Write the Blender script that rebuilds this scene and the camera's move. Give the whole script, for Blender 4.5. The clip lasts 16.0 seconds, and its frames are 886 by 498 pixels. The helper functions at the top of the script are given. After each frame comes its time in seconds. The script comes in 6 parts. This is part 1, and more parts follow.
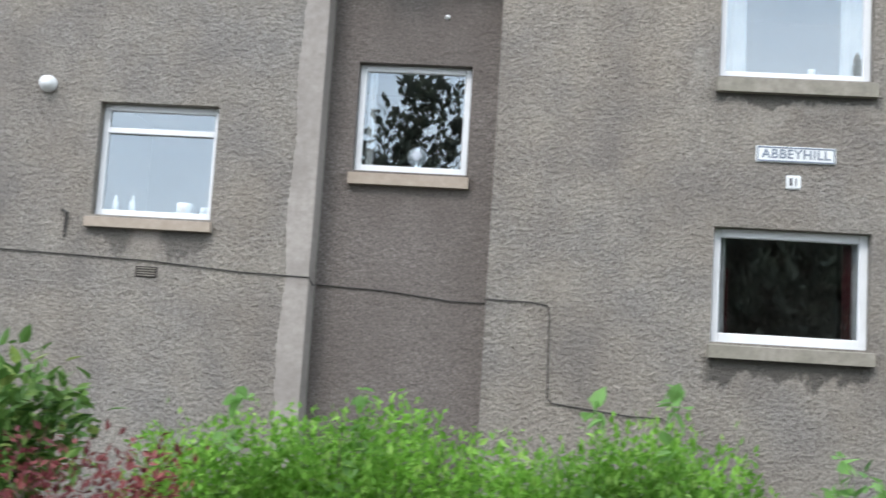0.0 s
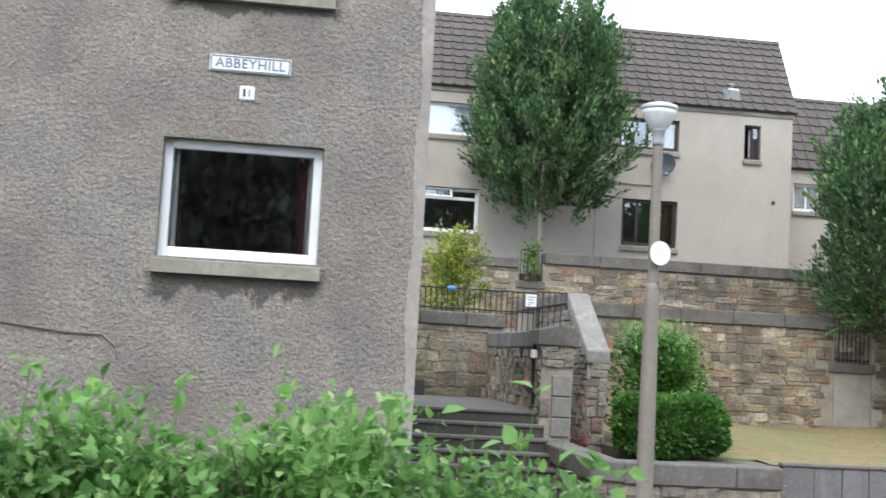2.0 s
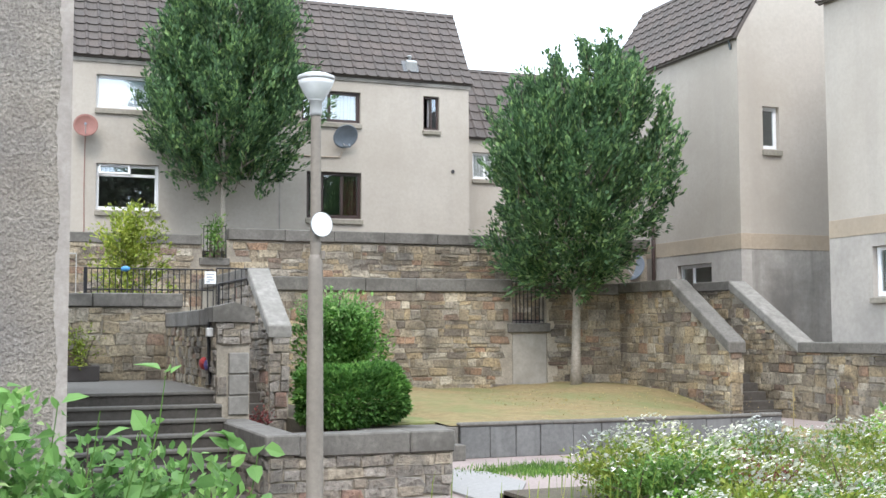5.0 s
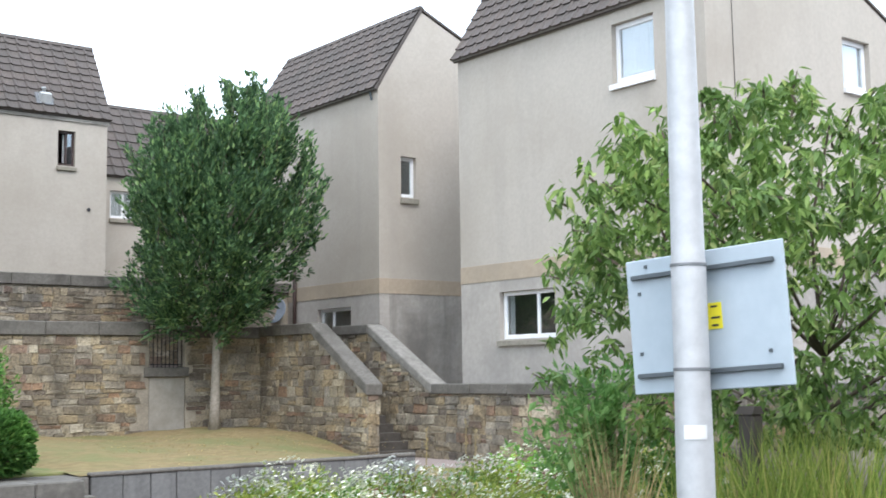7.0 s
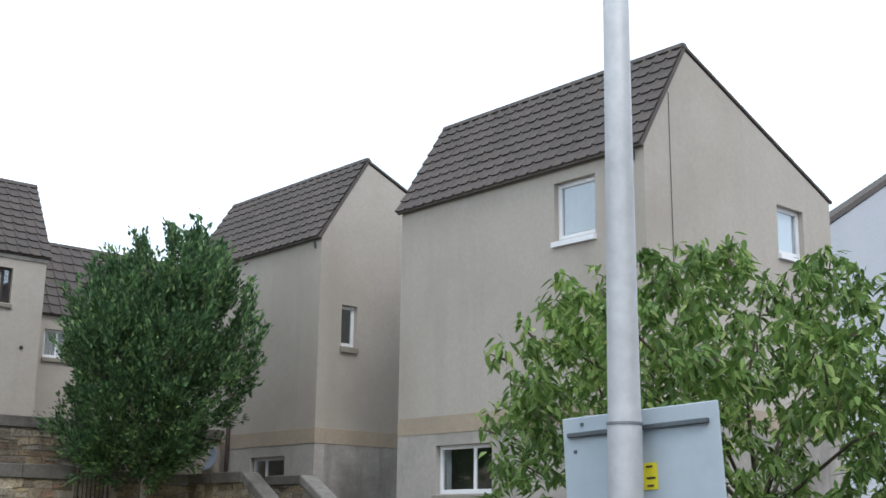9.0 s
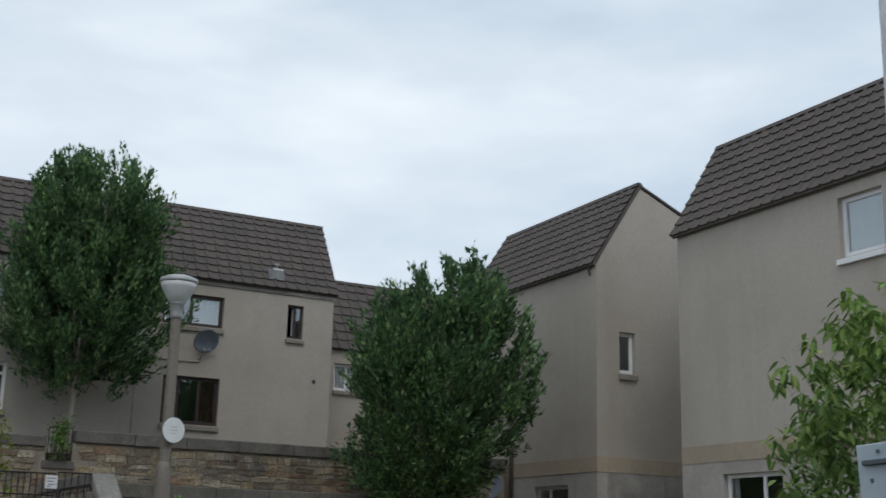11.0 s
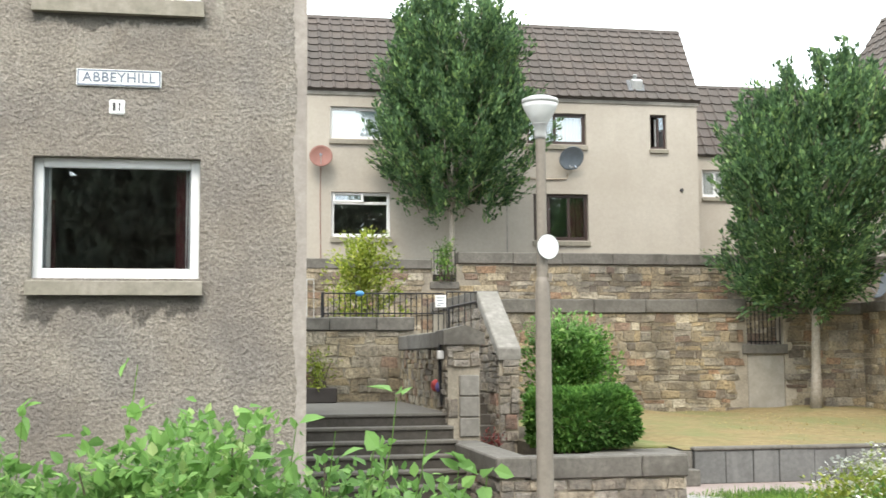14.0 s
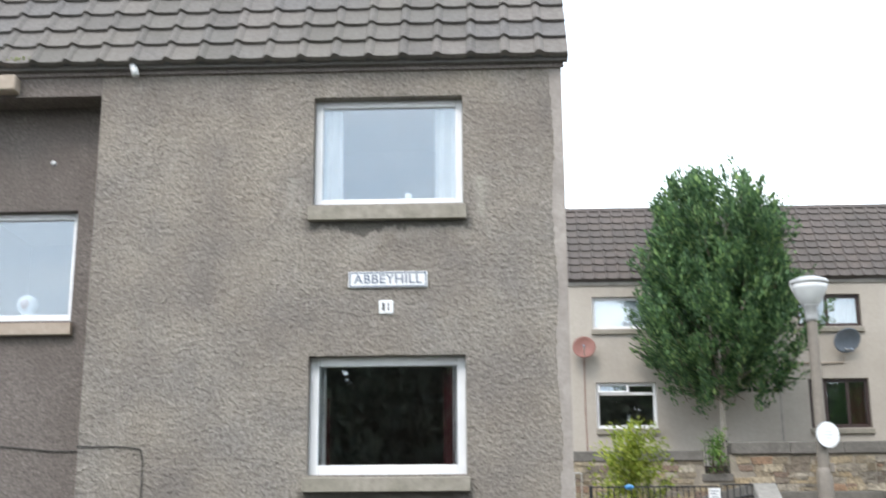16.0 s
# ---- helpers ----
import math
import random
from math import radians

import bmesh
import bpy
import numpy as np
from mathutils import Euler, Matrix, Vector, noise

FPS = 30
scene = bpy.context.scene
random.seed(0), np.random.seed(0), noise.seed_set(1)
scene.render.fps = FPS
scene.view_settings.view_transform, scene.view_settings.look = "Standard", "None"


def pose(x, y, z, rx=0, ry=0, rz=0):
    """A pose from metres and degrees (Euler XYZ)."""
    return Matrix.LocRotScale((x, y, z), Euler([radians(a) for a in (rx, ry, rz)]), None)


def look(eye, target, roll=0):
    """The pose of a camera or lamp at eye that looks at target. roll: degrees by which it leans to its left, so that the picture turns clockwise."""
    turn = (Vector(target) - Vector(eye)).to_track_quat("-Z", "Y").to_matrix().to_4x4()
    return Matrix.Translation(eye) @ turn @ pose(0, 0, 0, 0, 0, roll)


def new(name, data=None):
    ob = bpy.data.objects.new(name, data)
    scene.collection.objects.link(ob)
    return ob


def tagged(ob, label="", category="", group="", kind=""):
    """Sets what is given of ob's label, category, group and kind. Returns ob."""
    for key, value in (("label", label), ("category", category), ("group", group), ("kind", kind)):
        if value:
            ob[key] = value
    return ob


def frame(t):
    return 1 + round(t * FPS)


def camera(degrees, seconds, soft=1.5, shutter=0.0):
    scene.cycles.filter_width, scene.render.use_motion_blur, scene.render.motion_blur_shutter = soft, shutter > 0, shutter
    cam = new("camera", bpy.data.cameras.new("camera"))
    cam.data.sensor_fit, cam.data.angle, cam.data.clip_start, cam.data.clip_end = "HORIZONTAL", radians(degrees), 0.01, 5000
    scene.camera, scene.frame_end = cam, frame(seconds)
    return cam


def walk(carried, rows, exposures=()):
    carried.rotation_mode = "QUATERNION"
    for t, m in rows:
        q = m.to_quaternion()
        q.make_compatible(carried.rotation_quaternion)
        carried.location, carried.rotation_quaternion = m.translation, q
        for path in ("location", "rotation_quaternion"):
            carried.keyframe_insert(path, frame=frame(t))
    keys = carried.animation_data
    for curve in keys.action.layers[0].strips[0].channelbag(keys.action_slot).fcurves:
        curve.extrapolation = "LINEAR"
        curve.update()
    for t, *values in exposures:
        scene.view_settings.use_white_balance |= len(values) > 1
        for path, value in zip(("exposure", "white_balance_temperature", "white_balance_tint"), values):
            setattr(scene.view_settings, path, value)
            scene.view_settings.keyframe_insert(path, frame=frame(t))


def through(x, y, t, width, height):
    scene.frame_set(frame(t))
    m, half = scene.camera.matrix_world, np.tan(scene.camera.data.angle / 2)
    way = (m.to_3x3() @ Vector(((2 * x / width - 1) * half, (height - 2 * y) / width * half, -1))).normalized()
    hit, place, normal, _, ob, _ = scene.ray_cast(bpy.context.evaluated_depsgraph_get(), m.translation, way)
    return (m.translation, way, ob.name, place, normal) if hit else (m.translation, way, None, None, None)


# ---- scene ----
cam = camera(40.48, 16.0, shutter=0.24)
PATH = [
    (0, look((0.303, 1.907, 2.130), (-0.455, 11.798, 3.388), 3.65)),
    (0.5, look((1.284, 2.000, 2.153), (1.015, 11.903, 3.516), 4.52)),
    (1, look((2.113, 2.064, 2.152), (2.069, 11.983, 3.417), 4.10)),
    (1.5, look((2.792, 2.123, 2.145), (3.387, 12.050, 3.188), 3.66)),
    (2, look((3.282, 2.217, 2.114), (4.516, 12.104, 2.968), 3.18)),
    (2.5, look((3.567, 2.286, 2.120), (5.449, 12.080, 2.846), 3.21)),
    (3, look((3.693, 2.290, 2.128), (6.049, 11.971, 2.977), 3.36)),
    (3.2, look((3.693, 2.290, 2.128), (6.193, 11.937, 2.958), 3.22)),
    (5.3, look((3.693, 2.290, 2.128), (7.406, 11.547, 2.854), -0.43)),
    (5.5, look((3.693, 2.290, 2.128), (7.469, 11.514, 2.946), -0.55)),
    (6, look((3.693, 2.290, 2.128), (8.299, 11.130, 2.928), -0.98)),
    (6.5, look((3.693, 2.290, 2.128), (9.113, 10.643, 3.047), -0.84)),
    (7, look((3.693, 2.290, 2.128), (9.875, 10.082, 3.164), -0.77)),
    (7.5, look((3.693, 2.290, 2.128), (10.189, 9.741, 3.641), 0.56)),
    (8, look((3.693, 2.290, 2.128), (10.235, 9.592, 4.097), 0.88)),
    (8.2, look((3.693, 2.290, 2.128), (10.345, 9.456, 4.225), 0.73)),
    (10.3, look((3.710, 2.280, 2.128), (8.935, 10.388, 4.765), 1.53)),
    (10.5, look((3.710, 2.280, 2.128), (8.679, 10.555, 4.743), 1.67)),
    (11, look((3.710, 2.280, 2.128), (8.237, 10.851, 4.584), 1.50)),
    (11.5, look((3.710, 2.280, 2.128), (7.574, 11.225, 4.377), 1.44)),
    (12, look((3.710, 2.280, 2.128), (7.479, 11.332, 4.092), 0.62)),
    (12.5, look((3.710, 2.280, 2.128), (7.440, 11.468, 3.418), -0.06)),
    (13, look((3.710, 2.280, 2.128), (6.720, 11.741, 3.320), -0.14)),
    (13.5, look((3.710, 2.280, 2.128), (6.262, 11.914, 2.946), -0.35)),
    (14, look((3.710, 2.280, 2.128), (5.524, 12.073, 3.024), -0.39)),
    (14.5, look((3.710, 2.280, 2.128), (5.101, 12.143, 3.012), -0.69)),
    (15, look((3.710, 2.280, 2.128), (4.708, 12.163, 3.278), -0.76)),
    (15.5, look((3.710, 2.280, 2.128), (4.336, 12.119, 3.803), -0.55)),
    (16, look((3.710, 2.280, 2.128), (3.358, 11.962, 4.604), -0.32)),
]

# exposure follows the clip's own camera: darker while the sky fills the view
walk(cam, PATH, [(0.0, 0.42, 6500, 14), (2.5, 0.62, 6450, 14.5), (5.5, 0.82, 6500, 14.5), (7.0, 0.60, 6400, 14.5), (7.5, 0.45, 6400, 14.5), (8.2, 0.33, 6350, 14.5), (10.3, -1.1, 6500, 11.5), (12.0, -1.15, 6600, 12), (12.3, -0.95, 6700, 12), (12.5, -0.38, 6800, 12), (12.8, 0.5, 6900, 12), (14.0, 0.88, 7250, 12), (15.0, 0.87, 6900, 12), (16.0, 0.55, 6700, 14.5)])

# ---- sky and sun: a bright overcast afternoon ----
SUN_ELEV, SUN_AZ = 48.0, 199.0
world = bpy.data.worlds.new("overcast_sky")
scene.world = world
world.use_nodes = True
wn, wl = world.node_tree.nodes, world.node_tree.links
wn.clear()
w_out, w_bg = wn.new("ShaderNodeOutputWorld"), wn.new("ShaderNodeBackground")
w_sky = wn.new("ShaderNodeTexSky")
w_sky.sky_type, w_sky.sun_disc = "NISHITA", False
w_sky.sun_elevation, w_sky.sun_rotation = radians(SUN_ELEV), radians(SUN_AZ)
w_tc, w_map, w_no, w_ramp, w_mix, w_scale = (wn.new("ShaderNodeTexCoord"), wn.new("ShaderNodeMapping"), wn.new("ShaderNodeTexNoise"),
                                             wn.new("ShaderNodeValToRGB"), wn.new("ShaderNodeMix"), wn.new("ShaderNodeVectorMath"))
w_map.inputs["Scale"].default_value = (1.6, 1.6, 5.0)
w_no.inputs["Scale"].default_value, w_no.inputs["Detail"].default_value = 1.5, 5.0
w_ramp.color_ramp.elements[0].position, w_ramp.color_ramp.elements[0].color = 0.34, (1.02, 1.25, 1.46, 1)
w_ramp.color_ramp.elements[1].position, w_ramp.color_ramp.elements[1].color = 0.70, (1.74, 1.90, 1.99, 1)
w_scale.operation = "SCALE"
w_scale.inputs["Scale"].default_value = 0.1
w_mix.data_type = "RGBA"
w_mix.inputs["Factor"].default_value = 0.85
wl.new(w_tc.outputs["Generated"], w_map.inputs["Vector"])
wl.new(w_map.outputs["Vector"], w_no.inputs["Vector"])
wl.new(w_no.outputs["Fac"], w_ramp.inputs["Fac"])
wl.new(w_sky.outputs["Color"], w_scale.inputs[0])
wl.new(w_scale.outputs["Vector"], w_mix.inputs[6])
wl.new(w_ramp.outputs["Color"], w_mix.inputs[7])
wl.new(w_mix.outputs[2], w_bg.inputs["Color"])
wl.new(w_bg.outputs["Background"], w_out.inputs["Surface"])
w_bg.inputs["Strength"].default_value = 1.3

sun = new("sun", bpy.data.lights.new("sun", "SUN"))
sun.data.energy, sun.data.angle, sun.data.color = 1.3, radians(18), (1.0, 0.96, 0.9)
sun.matrix_world = look((-9, -25.5, 30), (0, 0, 0))

# ---- materials ----


def mat_base(name):
    m = bpy.data.materials.new(name)
    m.use_nodes = True
    n = m.node_tree.nodes
    return m, n, m.node_tree.links, n["Principled BSDF"]


def ramp_of(n, stops):
    r = n.new("ShaderNodeValToRGB")
    e = r.color_ramp.elements
    while len(e) < len(stops):
        e.new(0.5)
    for k, (p, c) in enumerate(stops):
        e[k].position, e[k].color = p, (*c, 1)
    return r


def noise_of(n, l, src, scale, detail=4.0, rough=0.6, kind="ShaderNodeTexNoise"):
    t = n.new(kind)
    t.inputs["Scale"].default_value = scale
    if kind == "ShaderNodeTexNoise":
        t.inputs["Detail"].default_value, t.inputs["Roughness"].default_value = detail, rough
    l.new(src, t.inputs["Vector"])
    return t


def blend(n, l, fac, a, b, mode="MIX"):
    x = n.new("ShaderNodeMix")
    x.data_type, x.blend_type = "RGBA", mode
    for sock, val in ((x.inputs["Factor"], fac), (x.inputs[6], a), (x.inputs[7], b)):
        if isinstance(val, (int, float)):
            sock.default_value = val
        elif isinstance(val, tuple):
            sock.default_value = (*val, 1)
        else:
            l.new(val, sock)
    return x.outputs[2]


def surf(name, grain, scale=30.0, stains=None, sscale=0.6, rough=0.85, bump=0.3, bscale=None, metal=0.0, pieces=None, streak=None, depth=0.01, joined=False):
    """Grain: ramp stops over fine noise. Stains: (colour, amount) over broad noise. Pieces: ramp stops by each object's own random number.
    Streak: (colour, amount) in broken upright runs."""
    m, n, l, b = mat_base(name)
    geo = n.new("ShaderNodeNewGeometry")
    g = geo.outputs["Position"]
    col = ramp_of(n, grain)
    fine = noise_of(n, l, g, scale, 5.0, 0.65)
    l.new(fine.outputs["Fac"], col.inputs["Fac"])
    c = col.outputs["Color"]
    if pieces:
        oi = n.new("ShaderNodeObjectInfo")
        pr = ramp_of(n, pieces)
        pr.color_ramp.interpolation = "CONSTANT"
        l.new(geo.outputs["Random Per Island"] if joined else oi.outputs["Random"], pr.inputs["Fac"])
        c = blend(n, l, 1.0, pr.outputs["Color"], c, "MULTIPLY")
    if stains:
        big = noise_of(n, l, g, sscale, 6.0, 0.6)
        sr = ramp_of(n, [(0.42, (0, 0, 0)), (0.68, (stains[1],) * 3)])
        l.new(big.outputs["Fac"], sr.inputs["Fac"])
        c = blend(n, l, sr.outputs["Color"], c, stains[0])
    if streak:
        mp = n.new("ShaderNodeMapping")
        mp.inputs["Scale"].default_value = (1.7, 1.7, 0.16)
        l.new(g, mp.inputs["Vector"])
        sn = noise_of(n, l, mp.outputs["Vector"], 1.0, 5.0, 0.6)
        sr = ramp_of(n, [(0.52, (0, 0, 0)), (0.74, (streak[1],) * 3)])
        l.new(sn.outputs["Fac"], sr.inputs["Fac"])
        c = blend(n, l, sr.outputs["Color"], c, streak[0])
    l.new(c, b.inputs["Base Color"])
    b.inputs["Roughness"].default_value, b.inputs["Metallic"].default_value = rough, metal
    if bump:
        bt = noise_of(n, l, g, bscale or scale * 1.5, 4.0, 0.7)
        bp = n.new("ShaderNodeBump")
        bp.inputs["Strength"].default_value, bp.inputs["Distance"].default_value = bump, depth
        l.new(bt.outputs["Fac"], bp.inputs["Height"])
        l.new(bp.outputs["Normal"], b.inputs["Normal"])
    return m


def plain(name, c, rough=0.5, metal=0.0, var=0.12):
    lo, hi = tuple(v * (1 - var) for v in c), tuple(min(1, v * (1 + var)) for v in c)
    return surf(name, [(0.3, lo), (0.7, hi)], 9.0, ((tuple(v * 0.75 for v in c)), 0.3), 2.5, rough, 0.08, 40.0, metal)


def leafy(name, stops, gloss=0.45, through=0.3):
    m, n, l, b = mat_base(name)
    geo = n.new("ShaderNodeNewGeometry")
    r = ramp_of(n, stops)
    l.new(geo.outputs["Random Per Island"], r.inputs["Fac"])
    big = noise_of(n, l, geo.outputs["Position"], 1.3, 2.0)
    br = ramp_of(n, [(0.32, (0.66, 0.69, 0.68)), (0.68, (1.24, 1.2, 1.04))])
    l.new(big.outputs["Fac"], br.inputs["Fac"])
    c = blend(n, l, 1.0, r.outputs["Color"], br.outputs["Color"], "MULTIPLY")
    l.new(c, b.inputs["Base Color"])
    b.inputs["Roughness"].default_value = gloss + 0.15
    b.inputs["Specular IOR Level"].default_value = 0.3
    tr = n.new("ShaderNodeBsdfTranslucent")
    l.new(c, tr.inputs["Color"])
    mx = n.new("ShaderNodeMixShader")
    mx.inputs["Fac"].default_value = through
    l.new(b.outputs["BSDF"], mx.inputs[1])
    l.new(tr.outputs["BSDF"], mx.inputs[2])
    l.new(mx.outputs["Shader"], n["Material Output"].inputs["Surface"])
    return m


def glass(name, tint=(0.93, 0.95, 0.95), head_on=0.145):
    """A clear pane: see-through, with a mirror gloss that grows towards grazing angles."""
    m, n, l, b = mat_base(name)
    tp, gl, lw, mx = n.new("ShaderNodeBsdfTransparent"), n.new("ShaderNodeBsdfGlossy"), n.new("ShaderNodeLayerWeight"), n.new("ShaderNodeMixShader")
    tp.inputs["Color"].default_value = (*tint, 1)
    gl.inputs["Roughness"].default_value = 0.012
    gl.inputs["Color"].default_value = (0.88, 0.95, 1.0, 1)
    lw.inputs["Blend"].default_value = 0.5
    pw, ma = n.new("ShaderNodeMath"), n.new("ShaderNodeMath")
    pw.operation, ma.operation = "POWER", "MULTIPLY_ADD"
    pw.inputs[1].default_value = 5.0
    ma.inputs[1].default_value, ma.inputs[2].default_value = 1.0 - head_on, head_on
    l.new(lw.outputs["Facing"], pw.inputs[0])
    l.new(pw.outputs[0], ma.inputs[0])
    l.new(ma.outputs[0], mx.inputs["Fac"])
    l.new(tp.outputs["BSDF"], mx.inputs[1])
    l.new(gl.outputs["BSDF"], mx.inputs[2])
    l.new(mx.outputs["Shader"], n["Material Output"].inputs["Surface"])
    return m


def weathered(m, stains):
    """Adds water stains of their own outline below sills: (x0, x1, top, depth, colour, amount)."""
    n, l = m.node_tree.nodes, m.node_tree.links
    b = n["Principled BSDF"]
    c = b.inputs["Base Color"].links[0].from_socket
    pos = n.new("ShaderNodeNewGeometry").outputs["Position"]
    sep = n.new("ShaderNodeSeparateXYZ")
    l.new(pos, sep.inputs[0])
    mp = n.new("ShaderNodeMapping")
    mp.inputs["Scale"].default_value = (3.6, 1.0, 1.8)
    l.new(pos, mp.inputs["Vector"])
    nz = noise_of(n, l, mp.outputs["Vector"], 1.0, 6.0, 0.65).outputs["Fac"]

    def calc(op, a_, b_, c_=None, clamp=False):
        q = n.new("ShaderNodeMath")
        q.operation, q.use_clamp = op, clamp
        for k, val in enumerate((a_, b_, c_)):
            if val is None:
                continue
            if isinstance(val, (int, float)):
                q.inputs[k].default_value = val
            else:
                l.new(val, q.inputs[k])
        return q.outputs[0]
    for x0, x1, top, deep, colour, amount in stains:
        t = calc("MULTIPLY_ADD", sep.outputs["Z"], -1.0 / deep, top / deep)
        low_ = calc("MULTIPLY", calc("SUBTRACT", calc("MULTIPLY_ADD", nz, 3.4, -0.95), t), 5.0, clamp=True)
        mask = calc("MULTIPLY", low_, calc("MULTIPLY", t, 30.0, clamp=True))
        mask = calc("MULTIPLY", mask, calc("MULTIPLY", calc("SUBTRACT", sep.outputs["X"], calc("MULTIPLY_ADD", nz, 0.3, x0 - 0.15)), 9.0, clamp=True))
        mask = calc("MULTIPLY", mask, calc("MULTIPLY", calc("SUBTRACT", calc("MULTIPLY_ADD", nz, 0.3, x1 - 0.15), sep.outputs["X"]), 9.0, clamp=True))
        c = blend(n, l, calc("MULTIPLY", mask, amount), c, colour)
    l.new(c, b.inputs["Base Color"])
    return m


def broad_tone(m, scale, warm, cool):
    """Slow drift of tone over a whole wall, from one tint to another."""
    n, l = m.node_tree.nodes, m.node_tree.links
    b = n["Principled BSDF"]
    c = b.inputs["Base Color"].links[0].from_socket
    drift = noise_of(n, l, n.new("ShaderNodeNewGeometry").outputs["Position"], scale, 3.0, 0.55)
    r = ramp_of(n, [(0.36, cool), (0.64, warm)])
    l.new(drift.outputs["Fac"], r.inputs["Fac"])
    l.new(blend(n, l, 1.0, c, r.outputs["Color"], "MULTIPLY"), b.inputs["Base Color"])
    return m


M_HARL = surf("grey_roughcast", [(0.33, (0.190, 0.173, 0.152)), (0.5, (0.288, 0.264, 0.235)), (0.66, (0.400, 0.368, 0.330))], 42.0, ((0.19, 0.165, 0.145), 0.6), 0.75, 0.95, 1.0, 21.0,
              streak=((0.17, 0.155, 0.14), 0.4), depth=0.065)
broad_tone(M_HARL, 0.33, (1.05, 1.03, 1.0), (1.0, 1.01, 1.02))
broad_tone(M_HARL, 1.7, (1.09, 1.07, 1.03), (0.90, 0.90, 0.91))
weathered(M_HARL, [(2.2, 3.4, 2.72, 0.36, (0.36, 0.33, 0.29), 0.4), (1.9, 3.62, 2.715, 0.30, (0.08, 0.073, 0.064), 0.8), (2.3, 3.6, 5.32, 0.40, (0.38, 0.35, 0.31), 0.35), (1.9, 3.6, 5.315, 0.16, (0.085, 0.08, 0.07), 0.8),
                   (-4.25, -2.85, 3.65, 0.38, (0.11, 0.10, 0.09), 0.7), (-3.75, -3.35, 3.65, 0.42, (0.42, 0.37, 0.32), 0.7), (3.55, 3.8, 5.75, 0.55, (0.44, 0.41, 0.35), 0.6), (1.72, 1.95, 5.75, 0.5, (0.42, 0.39, 0.34), 0.5)])
# Darker copy of the roughcast for the recess, its beam and the fascia.
M_HARL_DARK = surf("darker_roughcast", [(0.3, (0.09, 0.078, 0.07)), (0.55, (0.19, 0.165, 0.148)), (0.75, (0.30, 0.27, 0.245))], 42.0, ((0.12, 0.10, 0.088), 0.7), 0.9, 0.95, 0.9, 17.0,
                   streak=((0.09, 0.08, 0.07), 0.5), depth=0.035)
M_SMOOTH = surf("smooth_render_edge", [(0.3, (0.27, 0.24, 0.215)), (0.7, (0.39, 0.355, 0.32))], 18.0, ((0.22, 0.195, 0.175), 0.65), 1.3, 0.9, 0.25, 50.0)
M_CREAM = surf("cream_render", [(0.3, (0.402, 0.366, 0.318)), (0.7, (0.455, 0.415, 0.362))], 12.0, ((0.33, 0.29, 0.24), 0.6), 0.35, 0.9, 0.15, 60.0,
               streak=((0.30, 0.275, 0.242), 0.24))
M_PALE = surf("pale_blue_render", [(0.3, (0.40, 0.425, 0.465)), (0.7, (0.47, 0.495, 0.535))], 12.0, ((0.5, 0.52, 0.56), 0.4), 0.4, 0.9, 0.1, 60.0)
M_BASECOURSE = surf("grey_base_render", [(0.3, (0.31, 0.29, 0.26)), (0.7, (0.40, 0.375, 0.34))], 10.0, ((0.15, 0.14, 0.125), 0.85), 0.7, 0.9, 0.2, 50.0, streak=((0.15, 0.142, 0.13), 0.7))
# Paler copy of the base render: the west side's light put into the colour.
M_BASE_LIT = surf("lit_base_render", [(0.3, (0.36, 0.333, 0.30)), (0.7, (0.43, 0.40, 0.36))], 10.0, ((0.24, 0.225, 0.205), 0.6), 0.8, 0.9, 0.2, 50.0, streak=((0.22, 0.21, 0.195), 0.4))
M_BAND = surf("buff_band", [(0.3, (0.35, 0.285, 0.21)), (0.7, (0.42, 0.345, 0.26))], 10.0, ((0.30, 0.255, 0.20), 0.6), 1.2, 0.9, 0.15)
M_TILE = surf("brown_concrete_tile", [(0.3, (0.075, 0.062, 0.056)), (0.7, (0.125, 0.105, 0.095))], 22.0, ((0.07, 0.066, 0.06), 0.5), 0.9, 0.85, 0.3, 60.0,
              pieces=[(0.0, (0.92, 0.92, 0.92)), (0.25, (1.0, 1.0, 1.0)), (0.6, (1.07, 1.05, 1.03)), (0.85, (0.96, 0.97, 0.98))])
M_TILE_GREY = surf("weathered_grey_tile", [(0.3, (0.105, 0.096, 0.088)), (0.7, (0.17, 0.158, 0.147))], 22.0, ((0.125, 0.118, 0.098), 0.5), 0.9, 0.9, 0.3, 60.0,
                   pieces=[(0.0, (0.85, 0.85, 0.85)), (0.25, (1.0, 1.0, 1.0)), (0.6, (1.12, 1.1, 1.08)), (0.85, (0.93, 0.95, 0.98))])
STONE_TINTS = [(0.0, (0.40, 0.335, 0.24)), (0.17, (0.31, 0.262, 0.195)), (0.31, (0.48, 0.415, 0.31)), (0.46, (0.23, 0.195, 0.16)), (0.55, (0.38, 0.25, 0.17)),
               (0.60, (0.375, 0.34, 0.285)), (0.75, (0.43, 0.345, 0.225)), (0.87, (0.29, 0.21, 0.165)), (0.92, (0.55, 0.495, 0.40))]
GREY_TINTS = [(0.0, (0.32, 0.275, 0.225)), (0.25, (0.25, 0.225, 0.195)), (0.45, (0.40, 0.345, 0.27)), (0.66, (0.31, 0.20, 0.155)), (0.74, (0.37, 0.335, 0.295))]
STONE_GRAIN = [(0.30, (0.30, 0.285, 0.265)), (0.46, (0.80, 0.79, 0.775)), (0.68, (1.22, 1.20, 1.16))]
STONE_STAIN = ((0.095, 0.083, 0.066), 0.75)
